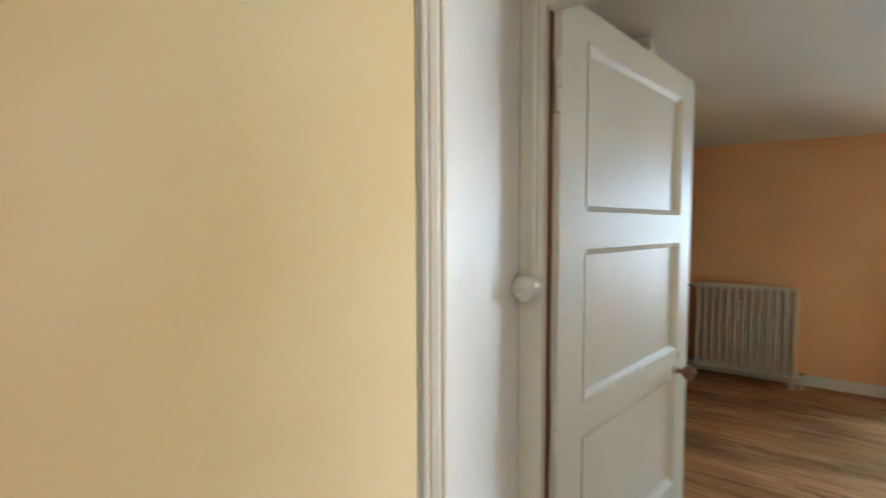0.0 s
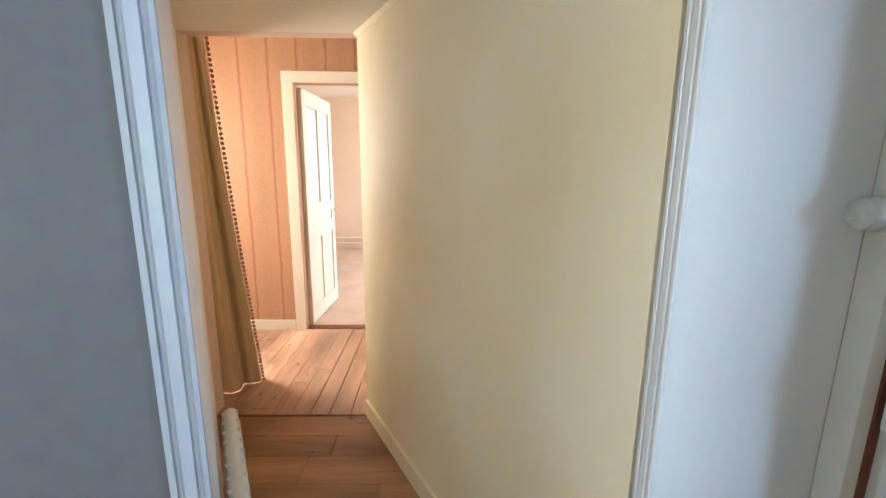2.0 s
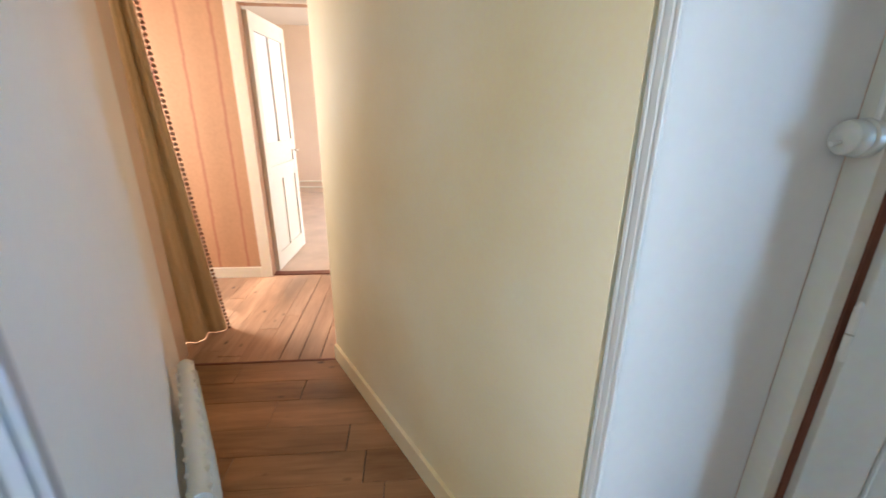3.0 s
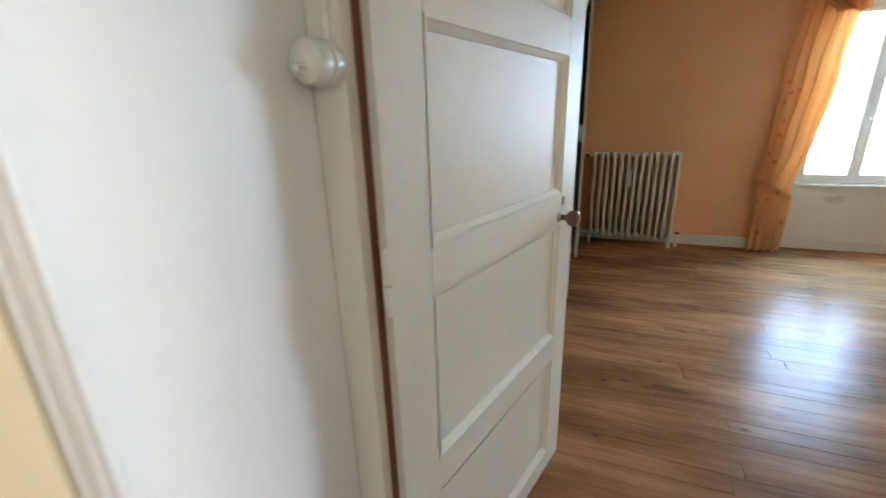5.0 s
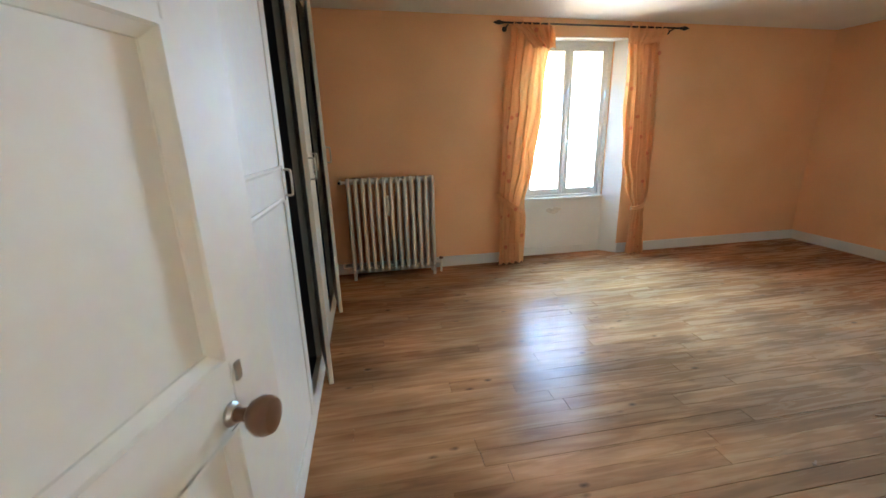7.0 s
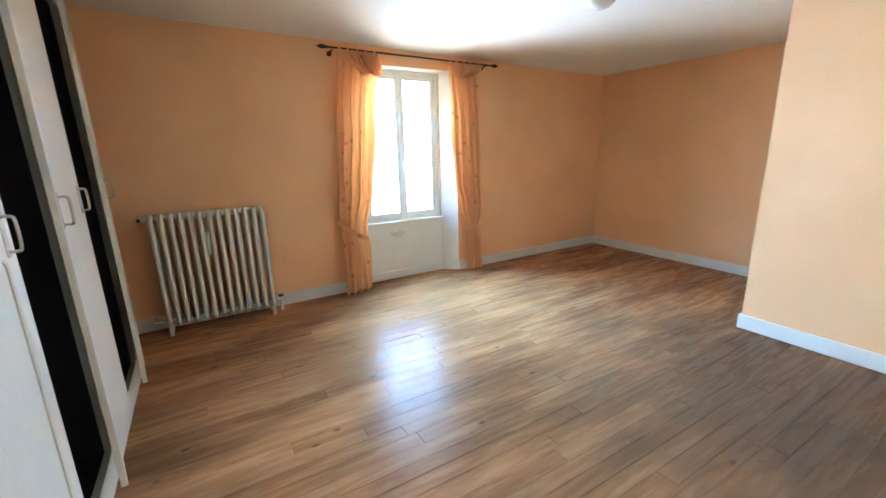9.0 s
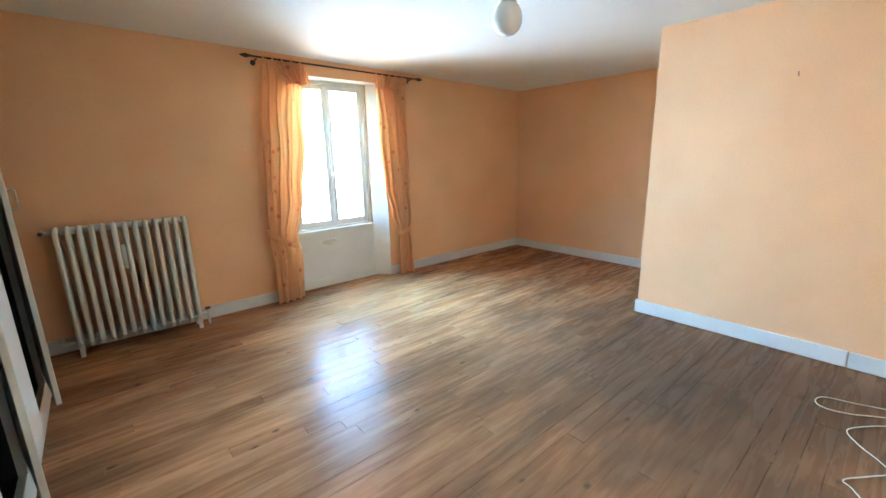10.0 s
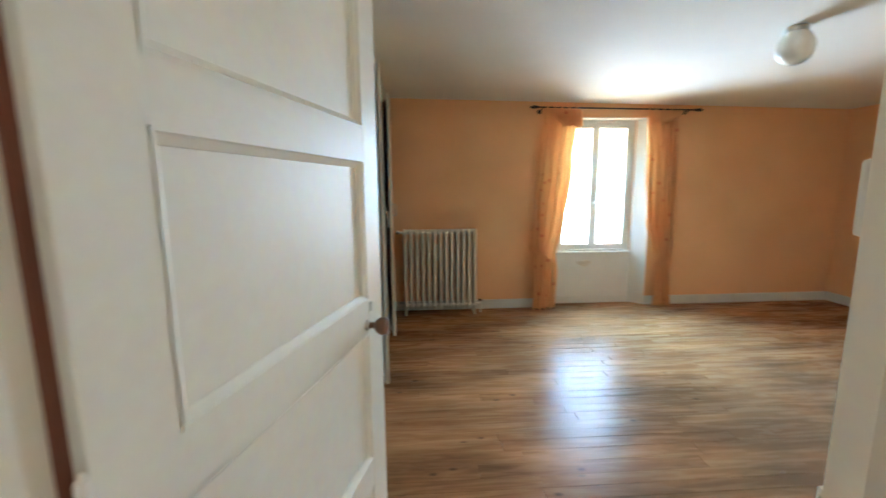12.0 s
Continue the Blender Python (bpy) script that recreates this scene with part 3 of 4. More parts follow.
def door_leaf():
    d = thing("bedroom_door", "open cream painted four-panel door with a brown wooden knob", "door")
    W, T = 0.862, 0.036
    s0, s1 = 0.115, 0.759
    panels = ((0.088, 0.485), (0.573, 0.975), (1.065, 1.458), (1.54, 1.955))
    part("stile", box_bm(0, 0, 0.01, s0, T, 2.03, bw=0.002), M_CREAM, d)
    part("stile", box_bm(s1, 0, 0.01, W, T, 2.03, bw=0.002), M_CREAM, d)
    edges = [0.01] + [z for p in panels for z in p] + [2.03]
    for a, b in zip(edges[::2], edges[1::2]):
        part("rail", box_bm(s0, 0.0006, a, s1, T - 0.0006, b), M_CREAM, d)
    for a, b in panels:
        p = part("panel", box_bm(s0 - 0.005, 0.015, a - 0.005, s1 + 0.005, 0.023, b + 0.005), M_CREAM, d)
        bm = bmesh.new()
        rings = []
        for off, y in ((0.0, -0.0012), (0.006, -0.0012), (0.009, 0.003), (0.021, 0.012), (0.022, 0.016), (0.0, 0.016)):
            rings.append([bm.verts.new((x, y, z)) for x, z in ((s0 + off, a + off), (s1 - off, a + off), (s1 - off, b - off), (s0 + off, b - off))])
        for q, r in zip(rings, rings[1:]):
            for k in range(4):
                bm.faces.new((q[k], q[(k + 1) % 4], r[(k + 1) % 4], r[k]))
        part("moulding", bm, M_CREAM, p)
    # knob on its rosette, keyhole plate, lock case on the room side
    bm = bmesh.new()
    m = Matrix.Translation((0.744, 0, 0.998)) @ pose(0, 0, 0, 90) @ Matrix.Diagonal((0.95, 0.95, 0.88, 1))
    add_lathe(bm, [(0.010, 0.008), (0.009, 0.018), (0.010, 0.026), (0.020, 0.034), (0.0265, 0.046), (0.027, 0.056), (0.023, 0.066), (0.012, 0.071)], m)
    k = part("knob", bm, M_KNOB, d, "turned brown wooden knob", True)
    bm = bmesh.new()
    add_lathe(bm, [(0.017, -0.001), (0.017, 0.004), (0.013, 0.009), (0.008, 0.009)], m)
    part("rosette", bm, M_BRASS, k, "worn steel rosette", True)
    part("lock_plate", box_bm(0.766, -0.003, 1.032, 0.778, 0.001, 1.058, bw=0.001), M_BRASS, d)
    part("lock_case", box_bm(0.745, T, 0.925, 0.872, T + 0.03, 1.075, bw=0.003), M_CREAM, d, "cream painted rim lock case")
    for z in (1.035, 0.25, 1.82):
        bm = bmesh.new()
        add_cyl(bm, (-0.008, 0.0, z - 0.055), (-0.008, 0.0, z - 0.002), 0.007, seg=12)
        add_cyl(bm, (-0.008, 0.0, z + 0.002), (-0.008, 0.0, z + 0.055), 0.007, seg=12)
        add_cyl(bm, (-0.008, 0.0, z + 0.055), (-0.008, 0.0, z + 0.064), 0.006, 0.002, seg=12)
        part("hinge", bm, M_CREAM, d, "", True)
    d.matrix_world = pose(-0.393, 0.302, 0, 0, 0, 74.7)
    return d


door_leaf()

# rebate edge of the frame, bare brown wood
structure("door_rebate", box_bm(-0.4185, 0.292, 0.0, -0.4125, 0.3075, HEAD - 0.05), M_DARKGAP, "bare brown rebate of the door frame", "door frame")

# old round porcelain switch on the frame, with its conduit
sw = thing("light_switch", "old round porcelain toggle switch on the door frame", "switch", (-0.448, 0.264, 1.372))
sm = pose(0, 0, 0, 90)
bm = bmesh.new()
add_lathe(bm, [(0.031, 0.0), (0.032, 0.004), (0.032, 0.016), (0.029, 0.019)], sm, 32)
part("base", bm, M_PORCELAIN, sw, "", True)
bm = bmesh.new()
add_lathe(bm, [(0.028, 0.019), (0.0295, 0.022), (0.0295, 0.036), (0.027, 0.043), (0.020, 0.047), (0.012, 0.048)], sm, 32)
cp = part("cap", bm, M_PORCELAIN, sw, "", True)
bm = bmesh.new()
add_lathe(bm, [(0.0035, 0.044), (0.0035, 0.056), (0.0055, 0.062), (0.004, 0.066)], sm @ pose(0.0, 0.004, 0, 12), 16)
part("toggle", bm, M_WHITE, cp, "", True)
part("side_screw", box_bm(-0.043, -0.014, -0.004, -0.030, -0.008, 0.003, bw=0.001), M_PORCELAIN, sw)
cd = thing("cable_conduit", "white painted cable conduit above the old switch", "conduit", (-0.437, 0.264, 1.40))
bm = bmesh.new()
add_box(bm, -0.006, -0.010, -0.0, 0.006, 0.0, 0.64)
bevel(bm, 0.003)
part("conduit", bm, M_WHITE, cd, "", True)

# lock keeper on the other jamb
kp = thing("lock_keeper", "cream painted iron lock keeper on the door frame", "lock keeper", (0.450, 0.308, 0.945))
part("back_plate", box_bm(0.0, 0.0, -0.06, 0.070, 0.004, 0.06), M_CREAM, kp)
part("cover", box_bm(0.0, 0.021, -0.06, 0.070, 0.025, 0.06, bw=0.001), M_CREAM, kp)
for z, z2 in ((-0.06, -0.030), (0.010, 0.017), (0.050, 0.06)):
    part("bridge", box_bm(0.0, 0.004, z, 0.070, 0.021, z2), M_CREAM, kp)
part("end_cap", box_bm(0.064, 0.004, -0.052, 0.070, 0.021, 0.052), M_CREAM, kp)
# near-black blocks fill both latch holes in place of their shade
part("latch_hole", box_bm(0.003, 0.0045, -0.030, 0.018, 0.0205, 0.010), M_INSIDESHADE, kp, "near-black block for the shade in a latch hole")
part("latch_hole", box_bm(0.003, 0.0045, 0.017, 0.018, 0.0205, 0.050), M_INSIDESHADE, kp, "near-black block for the shade in a latch hole")

# ---- wardrobe along the left wall ----


def d_handle(parent, at):
    x, y, z = at
    bm = bmesh.new()
    add_tube(bm, spline([(x, y, z - 0.045), (x + 0.022, y, z - 0.045), (x + 0.028, y, z - 0.03), (x + 0.028, y, z + 0.03), (x + 0.022, y, z + 0.045), (x, y, z + 0.045)], 5), 0.0045)
    h = part("handle", bm, M_BRASS, parent, "steel bow handle", True)
    part("backplate", box_bm(x - 0.001, y - 0.011, z - 0.06, x + 0.003, y + 0.011, z + 0.06, bw=0.001), M_BRASS, h)
    return h


def wardrobe_leaf(parent, hinge, width, direction, angle, lean=0.0, moulded=False, inset=0.035):
    """A leaf hung at y = hinge; direction -1 or 1 tells which way along y it runs from there; angle opens it to the room."""
    z0, z1, T = 0.145, 2.10, 0.022
    bm = bmesh.new()
    add_box(bm, 0, 0, z0, T, width, z1)
    bevel(bm, 0.003)
    a = part("leaf", bm, M_CREAM, parent)
    for p0, p1 in ((0.23, 1.14), (1.23, 2.02)) if moulded else ():
        bm = bmesh.new()
        rings = []
        w0, w1, r = 0.07, width - 0.07, 0.04
        for off, x in ((0.0, T - 0.001), (0.0, T + 0.004), (0.008, T + 0.007), (0.016, T + 0.004), (0.016, T - 0.001)):
            ring = []
            for cx, cz, a0 in ((w1 - r, p1 - r, 0), (w0 + r, p1 - r, 90), (w0 + r, p0 + r, 180), (w1 - r, p0 + r, 270)):
                for k in range(5):
                    an = radians(a0 + k * 22.5)
                    ring.append(bm.verts.new((x, cx + (r - off) * math.cos(an), cz + (r - off) * math.sin(an))))
            rings.append(ring)
        for q, s in zip(rings, rings[1:]):
            for k in range(len(q)):
                bm.faces.new((q[k], q[(k + 1) % len(q)], s[(k + 1) % len(q)], s[k]))
        part("moulding", bm, M_CREAM, a, "", True)
    d_handle(a, (T, width - inset, 1.185))
    a.matrix_basis = Matrix.Translation((-0.33, hinge, 0)) @ pose(0, 0, 0, -lean, 0, -direction * angle) @ Matrix.Diagonal((1, direction, 1, 1))
    return a


wd = thing("wardrobe", "cream painted built-in wardrobe with doors ajar and dark inside", "wardrobe")
Y0, YM, Y1 = 1.30, 2.665, 3.80
part("plinth", box_bm(-0.36, Y0, 0, -0.332, Y1, 0.135, bw=0.003), M_CREAM, wd)
part("top_rail", box_bm(-0.36, Y0, 2.11, -0.332, Y1, 2.30), M_CREAM, wd)
part("end_panel", box_bm(LEFT + 0.003, Y1 - 0.03, 0, -0.332, Y1, 2.30, bw=0.003), M_CREAM, wd)
part("end_panel", box_bm(LEFT + 0.003, Y0, 0, -0.362, Y0 + 0.03, 2.30, bw=0.003), M_CREAM, wd)
part("upright", box_bm(-0.36, YM - 0.02, 0.135, -0.332, YM + 0.02, 2.11), M_CREAM, wd)
part("upright", box_bm(-0.36, 3.56, 0.135, -0.332, Y1 - 0.03, 2.11), M_CREAM, wd)
# inner boards carry the wardrobe's inside shade as near-black colour
part("back", box_bm(LEFT + 0.003, Y0 + 0.03, 0.02, LEFT + 0.015, Y1 - 0.03, 2.26), M_INSIDESHADE, wd, "back coloured near-black for the shade inside")
part("bottom", box_bm(LEFT + 0.015, Y0 + 0.03, 0.11, -0.362, Y1 - 0.03, 0.13), M_INSIDESHADE, wd, "bottom board coloured near-black for the shade inside")
part("lining", box_bm(LEFT + 0.015, 3.55, 0.13, -0.363, 3.77, 2.25), M_INSIDESHADE, wd, "side lining coloured near-black for the shade inside")
part("partition", box_bm(LEFT + 0.015, YM - 0.01, 0.13, -0.362, YM + 0.01, 2.25), M_INSIDESHADE, wd, "partition coloured near-black for the shade inside")
part("lining", box_bm(LEFT + 0.015, Y0 + 0.03, 0.13, -0.362, Y0 + 0.04, 2.25), M_INSIDESHADE, wd)
wardrobe_leaf(wd, 1.47, 0.618, 1, 1.0, 1.0, True, 0.045)
wardrobe_leaf(wd, YM, 0.345, -1, 11.5, 1.5)
wardrobe_leaf(wd, YM + 0.003, 0.30, 1, 1.5)
wardrobe_leaf(wd, 3.58, 0.46, -1, 9.0, 3.0)

# ---- cast iron radiators ----


def radiator(name, label, n, pitch, height, depth, tube, at, angle, material, foot=0.06):
    r = thing(name, label, "radiator")
    yb = depth
    z0, z1 = foot + tube, height - tube
    for k in range(n):
        x = k * pitch
        bm = bmesh.new()
        c = 0.04
        pts = [(x, 0, z0 + c), (x, 0, z1 - c), (x, c * 0.3, z1 - c * 0.3), (x, c, z1), (x, yb - c, z1), (x, yb - c * 0.3, z1 - c * 0.3), (x, yb, z1 - c), (x, yb, z0 + c), (x, yb - c * 0.3, z0 + c * 0.3), (x, yb - c, z0), (x, c, z0), (x, c * 0.3, z0 + c * 0.3), (x, 0, z0 + c)]
        add_tube(bm, pts, tube, 10, (1, 0, 0))
        add_cyl(bm, (x, yb / 2, z0), (x, yb / 2, z1), tube * 0.8, seg=10)
        add_box(bm, x - tube * 0.4, tube, z0, x + tube * 0.4, yb - tube, z1)
        part("section", bm, material, r, "", True)
    for z in (z0 + 0.012, z1 - 0.012):
        bm = bmesh.new()
        add_cyl(bm, (-0.02, yb / 2, z), ((n - 1) * pitch + 0.02, yb / 2, z), 0.026, seg=16)
        part("hub", bm, material, r, "", True)
    for k in (0, n - 1):
        for y in (0.0, yb - 0.03):
            part("foot", box_bm(k * pitch - 0.014, y, 0, k * pitch + 0.014, y + 0.03, z0 + 0.02, bw=0.004), material, r)
    r.matrix_world = pose(*at, 0, 0, angle)
    return r


rd = radiator("bedroom_radiator", "old grey-white cast iron radiator standing on the floor under the wall", 13, 0.0625, 0.94, 0.15, 0.0165, (-0.185, 4.185, 0), 0, M_IRON)
part("name_plate", box_bm(5.5 * 0.0625 - 0.012, 0.005, 0.60, 5.5 * 0.0625 + 0.012, 0.02, 0.78, bw=0.004), M_IRON, rd)
bm = bmesh.new()
add_cyl(bm, (12 * 0.0625 + 0.015, 0.075, 0.10), (12 * 0.0625 + 0.075, 0.075, 0.10), 0.013)
add_cyl(bm, (12 * 0.0625 + 0.075, 0.075, 0.0), (12 * 0.0625 + 0.075, 0.075, 0.13), 0.011)
vl = part("valve", bm, M_IRON, rd, "", True)
bm = bmesh.new()
add_lathe(bm, [(0.012, 0), (0.022, 0.004), (0.022, 0.016), (0.010, 0.022)], Matrix.Translation((12 * 0.0625 + 0.075, 0.075, 0.13)), 14)
part("hand_wheel", bm, M_KNOB, vl, "brown valve wheel", True)
bm = bmesh.new()
add_cyl(bm, (-0.015, 0.075, 0.905), (-0.075, 0.075, 0.905), 0.013)
add_cyl(bm, (-0.075, 0.075, 0.905), (-0.075, 0.225, 0.905), 0.011)
part("upper_pipe", bm, M_IRON, rd, "", True)
bm = bmesh.new()
add_cyl(bm, (-0.075, 0.062, 0.905), (-0.075, 0.035, 0.905), 0.015, 0.01)
part("bleed_cap", bm, M_DARKMETAL, rd, "", True)
bm = bmesh.new()
add_cyl(bm, (-0.015, 0.075, 0.10), (-0.10, 0.075, 0.10), 0.013)
add_cyl(bm, (-0.10, 0.075, 0.10), (-0.10, 0.225, 0.10), 0.011)
part("lower_pipe", bm, M_IRON, rd, "", True)

ang = math.degrees(math.atan2(-run.y, -run.x))
p0 = LA + run * 0.62 + out * 0.052
cr = radiator("corridor_radiator", "low cream painted radiator on the corridor wall", 11, 0.06, 0.56, 0.04, 0.012, (p0.x, p0.y, 0), ang + 180, M_CREAM, 0.05)

# ---- window ----
wi = thing("window_1", "white wooden casement window with two tall panes", "window", kind="structure")
FZ0, FZ1 = 0.615, 2.126
part("window_frame", boxes_bm([(1.575, 4.56, FZ0, 1.615, 4.64, FZ1), (2.43, 4.56, FZ0, 2.47, 4.64, FZ1), (1.615, 4.56, FZ1 - 0.04, 2.43, 4.64, FZ1), (1.615, 4.56, FZ0, 2.43, 4.64, FZ0 + 0.03)], 0.003), M_WHITE, wi)
for a, b in ((1.617, 2.021), (2.023, 2.428)):
    z0, z1 = FZ0 + 0.032, FZ1 - 0.030
    c = part("casement", boxes_bm([(a, 4.575, z0, a + 0.047, 4.615, z1), (b - 0.047, 4.575, z0, b, 4.615, z1), (a + 0.047, 4.5755, z1 - 0.055, b - 0.047, 4.6145, z1), (a + 0.047, 4.5755, z0, b - 0.047, 4.6145, z0 + 0.06)], 0.004), M_WHITE, wi)
    g = part("pane", box_bm(a + 0.045, 4.593, z0 + 0.058, b - 0.045, 4.597, z1 - 0.053), M_GLASS, c, "clear window pane")
    g.visible_shadow = False
part("cover_strip", box_bm(2.006, 4.562, FZ0 + 0.04, 2.038, 4.575, FZ1 - 0.05, bw=0.004), M_WHITE, wi)
part("window_sill", box_bm(1.577, 4.505, 0.60, 2.468, 4.60, 0.622, bw=0.004), M_WHITE, wi)
bm = bmesh.new()
add_cyl(bm, (2.022, 4.552, FZ0 + 0.05), (2.022, 4.552, FZ1 - 0.06), 0.006, seg=10)
bo = part("bolt_rod", bm, M_WHITE, wi, "", True)
bm = bmesh.new()
add_lathe(bm, [(0.008, 0), (0.008, 0.02), (0.018, 0.03), (0.018, 0.030), (0.01, 0.05)], Matrix.Translation((2.022, 4.548, 1.20)) @ pose(0, 0, 0, 90), 14)
part("bolt_knob", bm, M_WHITE, bo, "", True)

# flaking plaster under the sill
fl = thing("flaked_plaster", "ragged flaked plaster scar below the window sill", "plaster scar", (1.92, 4.53, 0.474))
rng = random.Random(4)
bm = bmesh.new()
for dx, dz, w, h in ((-0.05, 0.015, 0.05, 0.022), (-0.01, -0.005, 0.06, 0.03), (0.04, 0.02, 0.06, 0.018), (0.02, 0.035, 0.03, 0.012)):
    n = 11
    lo = [bm.verts.new((dx + w * (0.7 + 0.5 * rng.random()) * math.cos(k * 2 * math.pi / n), 0.001, dz + h * (0.6 + 0.6 * rng.random()) * math.sin(k * 2 * math.pi / n))) for k in range(n)]
    hi = [bm.verts.new((v.co.x * 0.93 + dx * 0.07, -0.004 - 0.005 * rng.random(), v.co.z * 0.93 + dz * 0.07)) for v in lo]
    bm.faces.new(hi)
    for k in range(n):
        bm.faces.new((lo[k], lo[(k + 1) % n], hi[(k + 1) % n], hi[k]))
part("flake", bm, M_PLASTER, fl)

# ---- curtain rod and curtains ----
RZ, RY = 2.205, 4.295
rod = thing("curtain_rod", "thin black iron curtain rod with pointed finials", "curtain rod")
bm = bmesh.new()
add_cyl(bm, (1.24, RY, RZ + 0.012), (2.99, RY, RZ - 0.008), 0.008, seg=12)
part("rod", bm, M_DARKMETAL, rod, "", True)
for x, sgn, dz in ((1.24, -1, 0.012), (2.99, 1, -0.008)):
    bm = bmesh.new()
    add_lathe(bm, [(0.009, -0.01), (0.014, 0.0), (0.010, 0.008), (0.017, 0.022), (0.019, 0.035), (0.012, 0.06), (0.002, 0.085)], Matrix.Translation((x, RY, RZ + dz)) @ pose(0, 0, 0, 0, 90 * sgn), 16)
    part("finial", bm, M_DARKMETAL, rod, "", True)
for x in (1.29, 2.93):
    bm = bmesh.new()
    add_cyl(bm, (x, RY, RZ - 0.006), (x, WIN - 0.003, RZ - 0.02), 0.006, seg=10)
    add_cyl(bm, (x, WIN - 0.004, RZ - 0.02), (x, WIN, RZ - 0.02), 0.022, seg=14)
    part("bracket", bm, M_DARKMETAL, rod, "", True)


def lerp_rows(rows, z):
    for (za, *a), (zb, *b) in zip(rows, rows[1:]):
        if zb <= z <= za:
            t = (za - z) / (za - zb)
            t = t * t * (3 - 2 * t)
            return [p + (q - p) * t for p, q in zip(a, b)]
    return rows[-1][1:]


def cloth(rows, folds, depth, y, nz=70, nx=72, seed=1, hem=0.0):
    """A hanging sheet: rows of (z, left, right, fold depth factor) from the top down."""
    bm = bmesh.new()
    rg = random.Random(seed)
    ph = [rg.uniform(0, 6.28) for _ in range(4)]
    grid = []
    for i in range(nz + 1):
        z = rows[0][0] + (rows[-1][0] - rows[0][0]) * i / nz
        xl, xr, f = lerp_rows(rows, z)
        line = []
        for k in range(nx + 1):
            u = k / nx
            uu = u + 0.02 * math.sin(9 * u + ph[0] + z * 1.3)
            yy = y + f * depth * (math.sin(uu * folds * 2 * math.pi + ph[1]) + 0.35 * math.sin(uu * folds * 4.6 * math.pi + ph[2] + z)) + 0.012 * math.sin(z * 3 + u * 5 + ph[3])
            line.append(bm.verts.new((xl + (xr - xl) * u + 0.006 * math.sin(z * 7 + u * 11), yy, z + hem * math.sin(u * folds * 2 * math.pi + ph[1]))))
        grid.append(line)
    for a, b in zip(grid, grid[1:]):
        for k in range(nx):
            bm.faces.new((a[k], a[k + 1], b[k + 1], b[k]))
    return bm


def thicken(ob, t=0.003):
    md = ob.modifiers.new("thickness", 'SOLIDIFY')
    md.thickness = t
    return ob


def curtain(label, rows, tie, frill, seed, tilt=0.0):
    c = thing("curtain", label, "curtain", group="curtains at the bedroom window")
    thicken(part("drape", cloth(rows, 4, 0.015, RY + 0.005, seed=seed, hem=0.006), M_CURTAIN, c, "", True))
    thicken(part("valance", cloth(frill, 7, 0.016, RY - 0.03, nz=14, nx=90, seed=seed + 5, hem=0.012), M_CURTAIN, c, "ruffled orange heading", True))
    x0, x1 = rows[0][1], rows[0][2]
    for k in range(5):
        x = x0 + 0.03 + (x1 - x0 - 0.06) * k / 4
        bm = bmesh.new()
        pts = [(x - 0.012, RY - 0.012, RZ - 0.05), (x - 0.009, RY - 0.016, RZ), (x, RY, RZ + 0.02 + 0.01 * (k % 2)), (x + 0.009, RY + 0.014, RZ), (x + 0.012, RY + 0.008, RZ - 0.05)]
        add_tube(bm, spline(pts, 4), 0.007, 6)
        part("tab", bm, M_CURTAIN, c, "", True)
    (xa, za), (xb, zb) = tie
    bm = bmesh.new()
    pts = []
    for k in range(25):
        t = k / 24
        pts.append((xa + (xb - xa) * t, RY + 0.005 - 0.06 * math.sin(math.pi * t) ** 0.6, za + (zb - za) * t - 0.02 * math.sin(math.pi * t)))
    for dz in (-0.016, 0.0, 0.016):
        add_tube(bm, [(x, yv, z + dz) for x, yv, z in pts], 0.010, 6)
    part("tieback", bm, M_CURTAIN, c, "", True)
    return c


curtain("tied-back orange cotton curtain with small red flowers, gathered full",
        [(2.19, 1.32, 1.70, 0.8), (1.6, 1.27, 1.65, 1.0), (1.0, 1.24, 1.58, 1.1), (0.62, 1.235, 1.49, 1.0), (0.45, 1.24, 1.51, 0.9), (0.012, 1.235, 1.515, 1.0)],
        ((1.205, 0.72), (1.50, 0.53)), [(2.195, 1.34, 1.70, 0.6), (2.12, 1.40, 1.715, 1.1), (2.02, 1.50, 1.725, 1.4)], 3)
curtain("tied-back orange cotton curtain with small red flowers, swept to one side",
        [(2.172, 2.44, 2.82, 0.8), (1.6, 2.475, 2.83, 1.0), (1.0, 2.52, 2.84, 1.0), (0.75, 2.585, 2.84, 0.9), (0.48, 2.685, 2.80, 0.7), (0.3, 2.66, 2.83, 0.9), (0.012, 2.645, 2.865, 1.0)],
        ((2.665, 0.50), (2.83, 0.60)), [(2.178, 2.43, 2.82, 0.6), (2.13, 2.42, 2.80, 1.1), (2.06, 2.43, 2.72, 1.4)], 8)

# ---- ceiling lamp ----
lamp = thing("ceiling_lamp", "opal glass globe lamp on a short ceiling mount", "ceiling lamp", (2.14, 2.25, 2.281))
bm = bmesh.new()
add_lathe(bm, [(0.052, -0.034), (0.056, -0.030), (0.056, -0.012), (0.045, 0.0)], Matrix.Identity(4), 28)
part("mount", bm, M_BRASS, lamp, "grey metal mount", True)
bm = bmesh.new()
add_lathe(bm, [(0.050, -0.030), (0.066, -0.045), (0.084, -0.075), (0.091, -0.11), (0.088, -0.145), (0.074, -0.178), (0.050, -0.200), (0.018, -0.212)], Matrix.Identity(4), 32)
part("globe", bm, M_GLOBE, lamp, "milky opal glass globe", True)

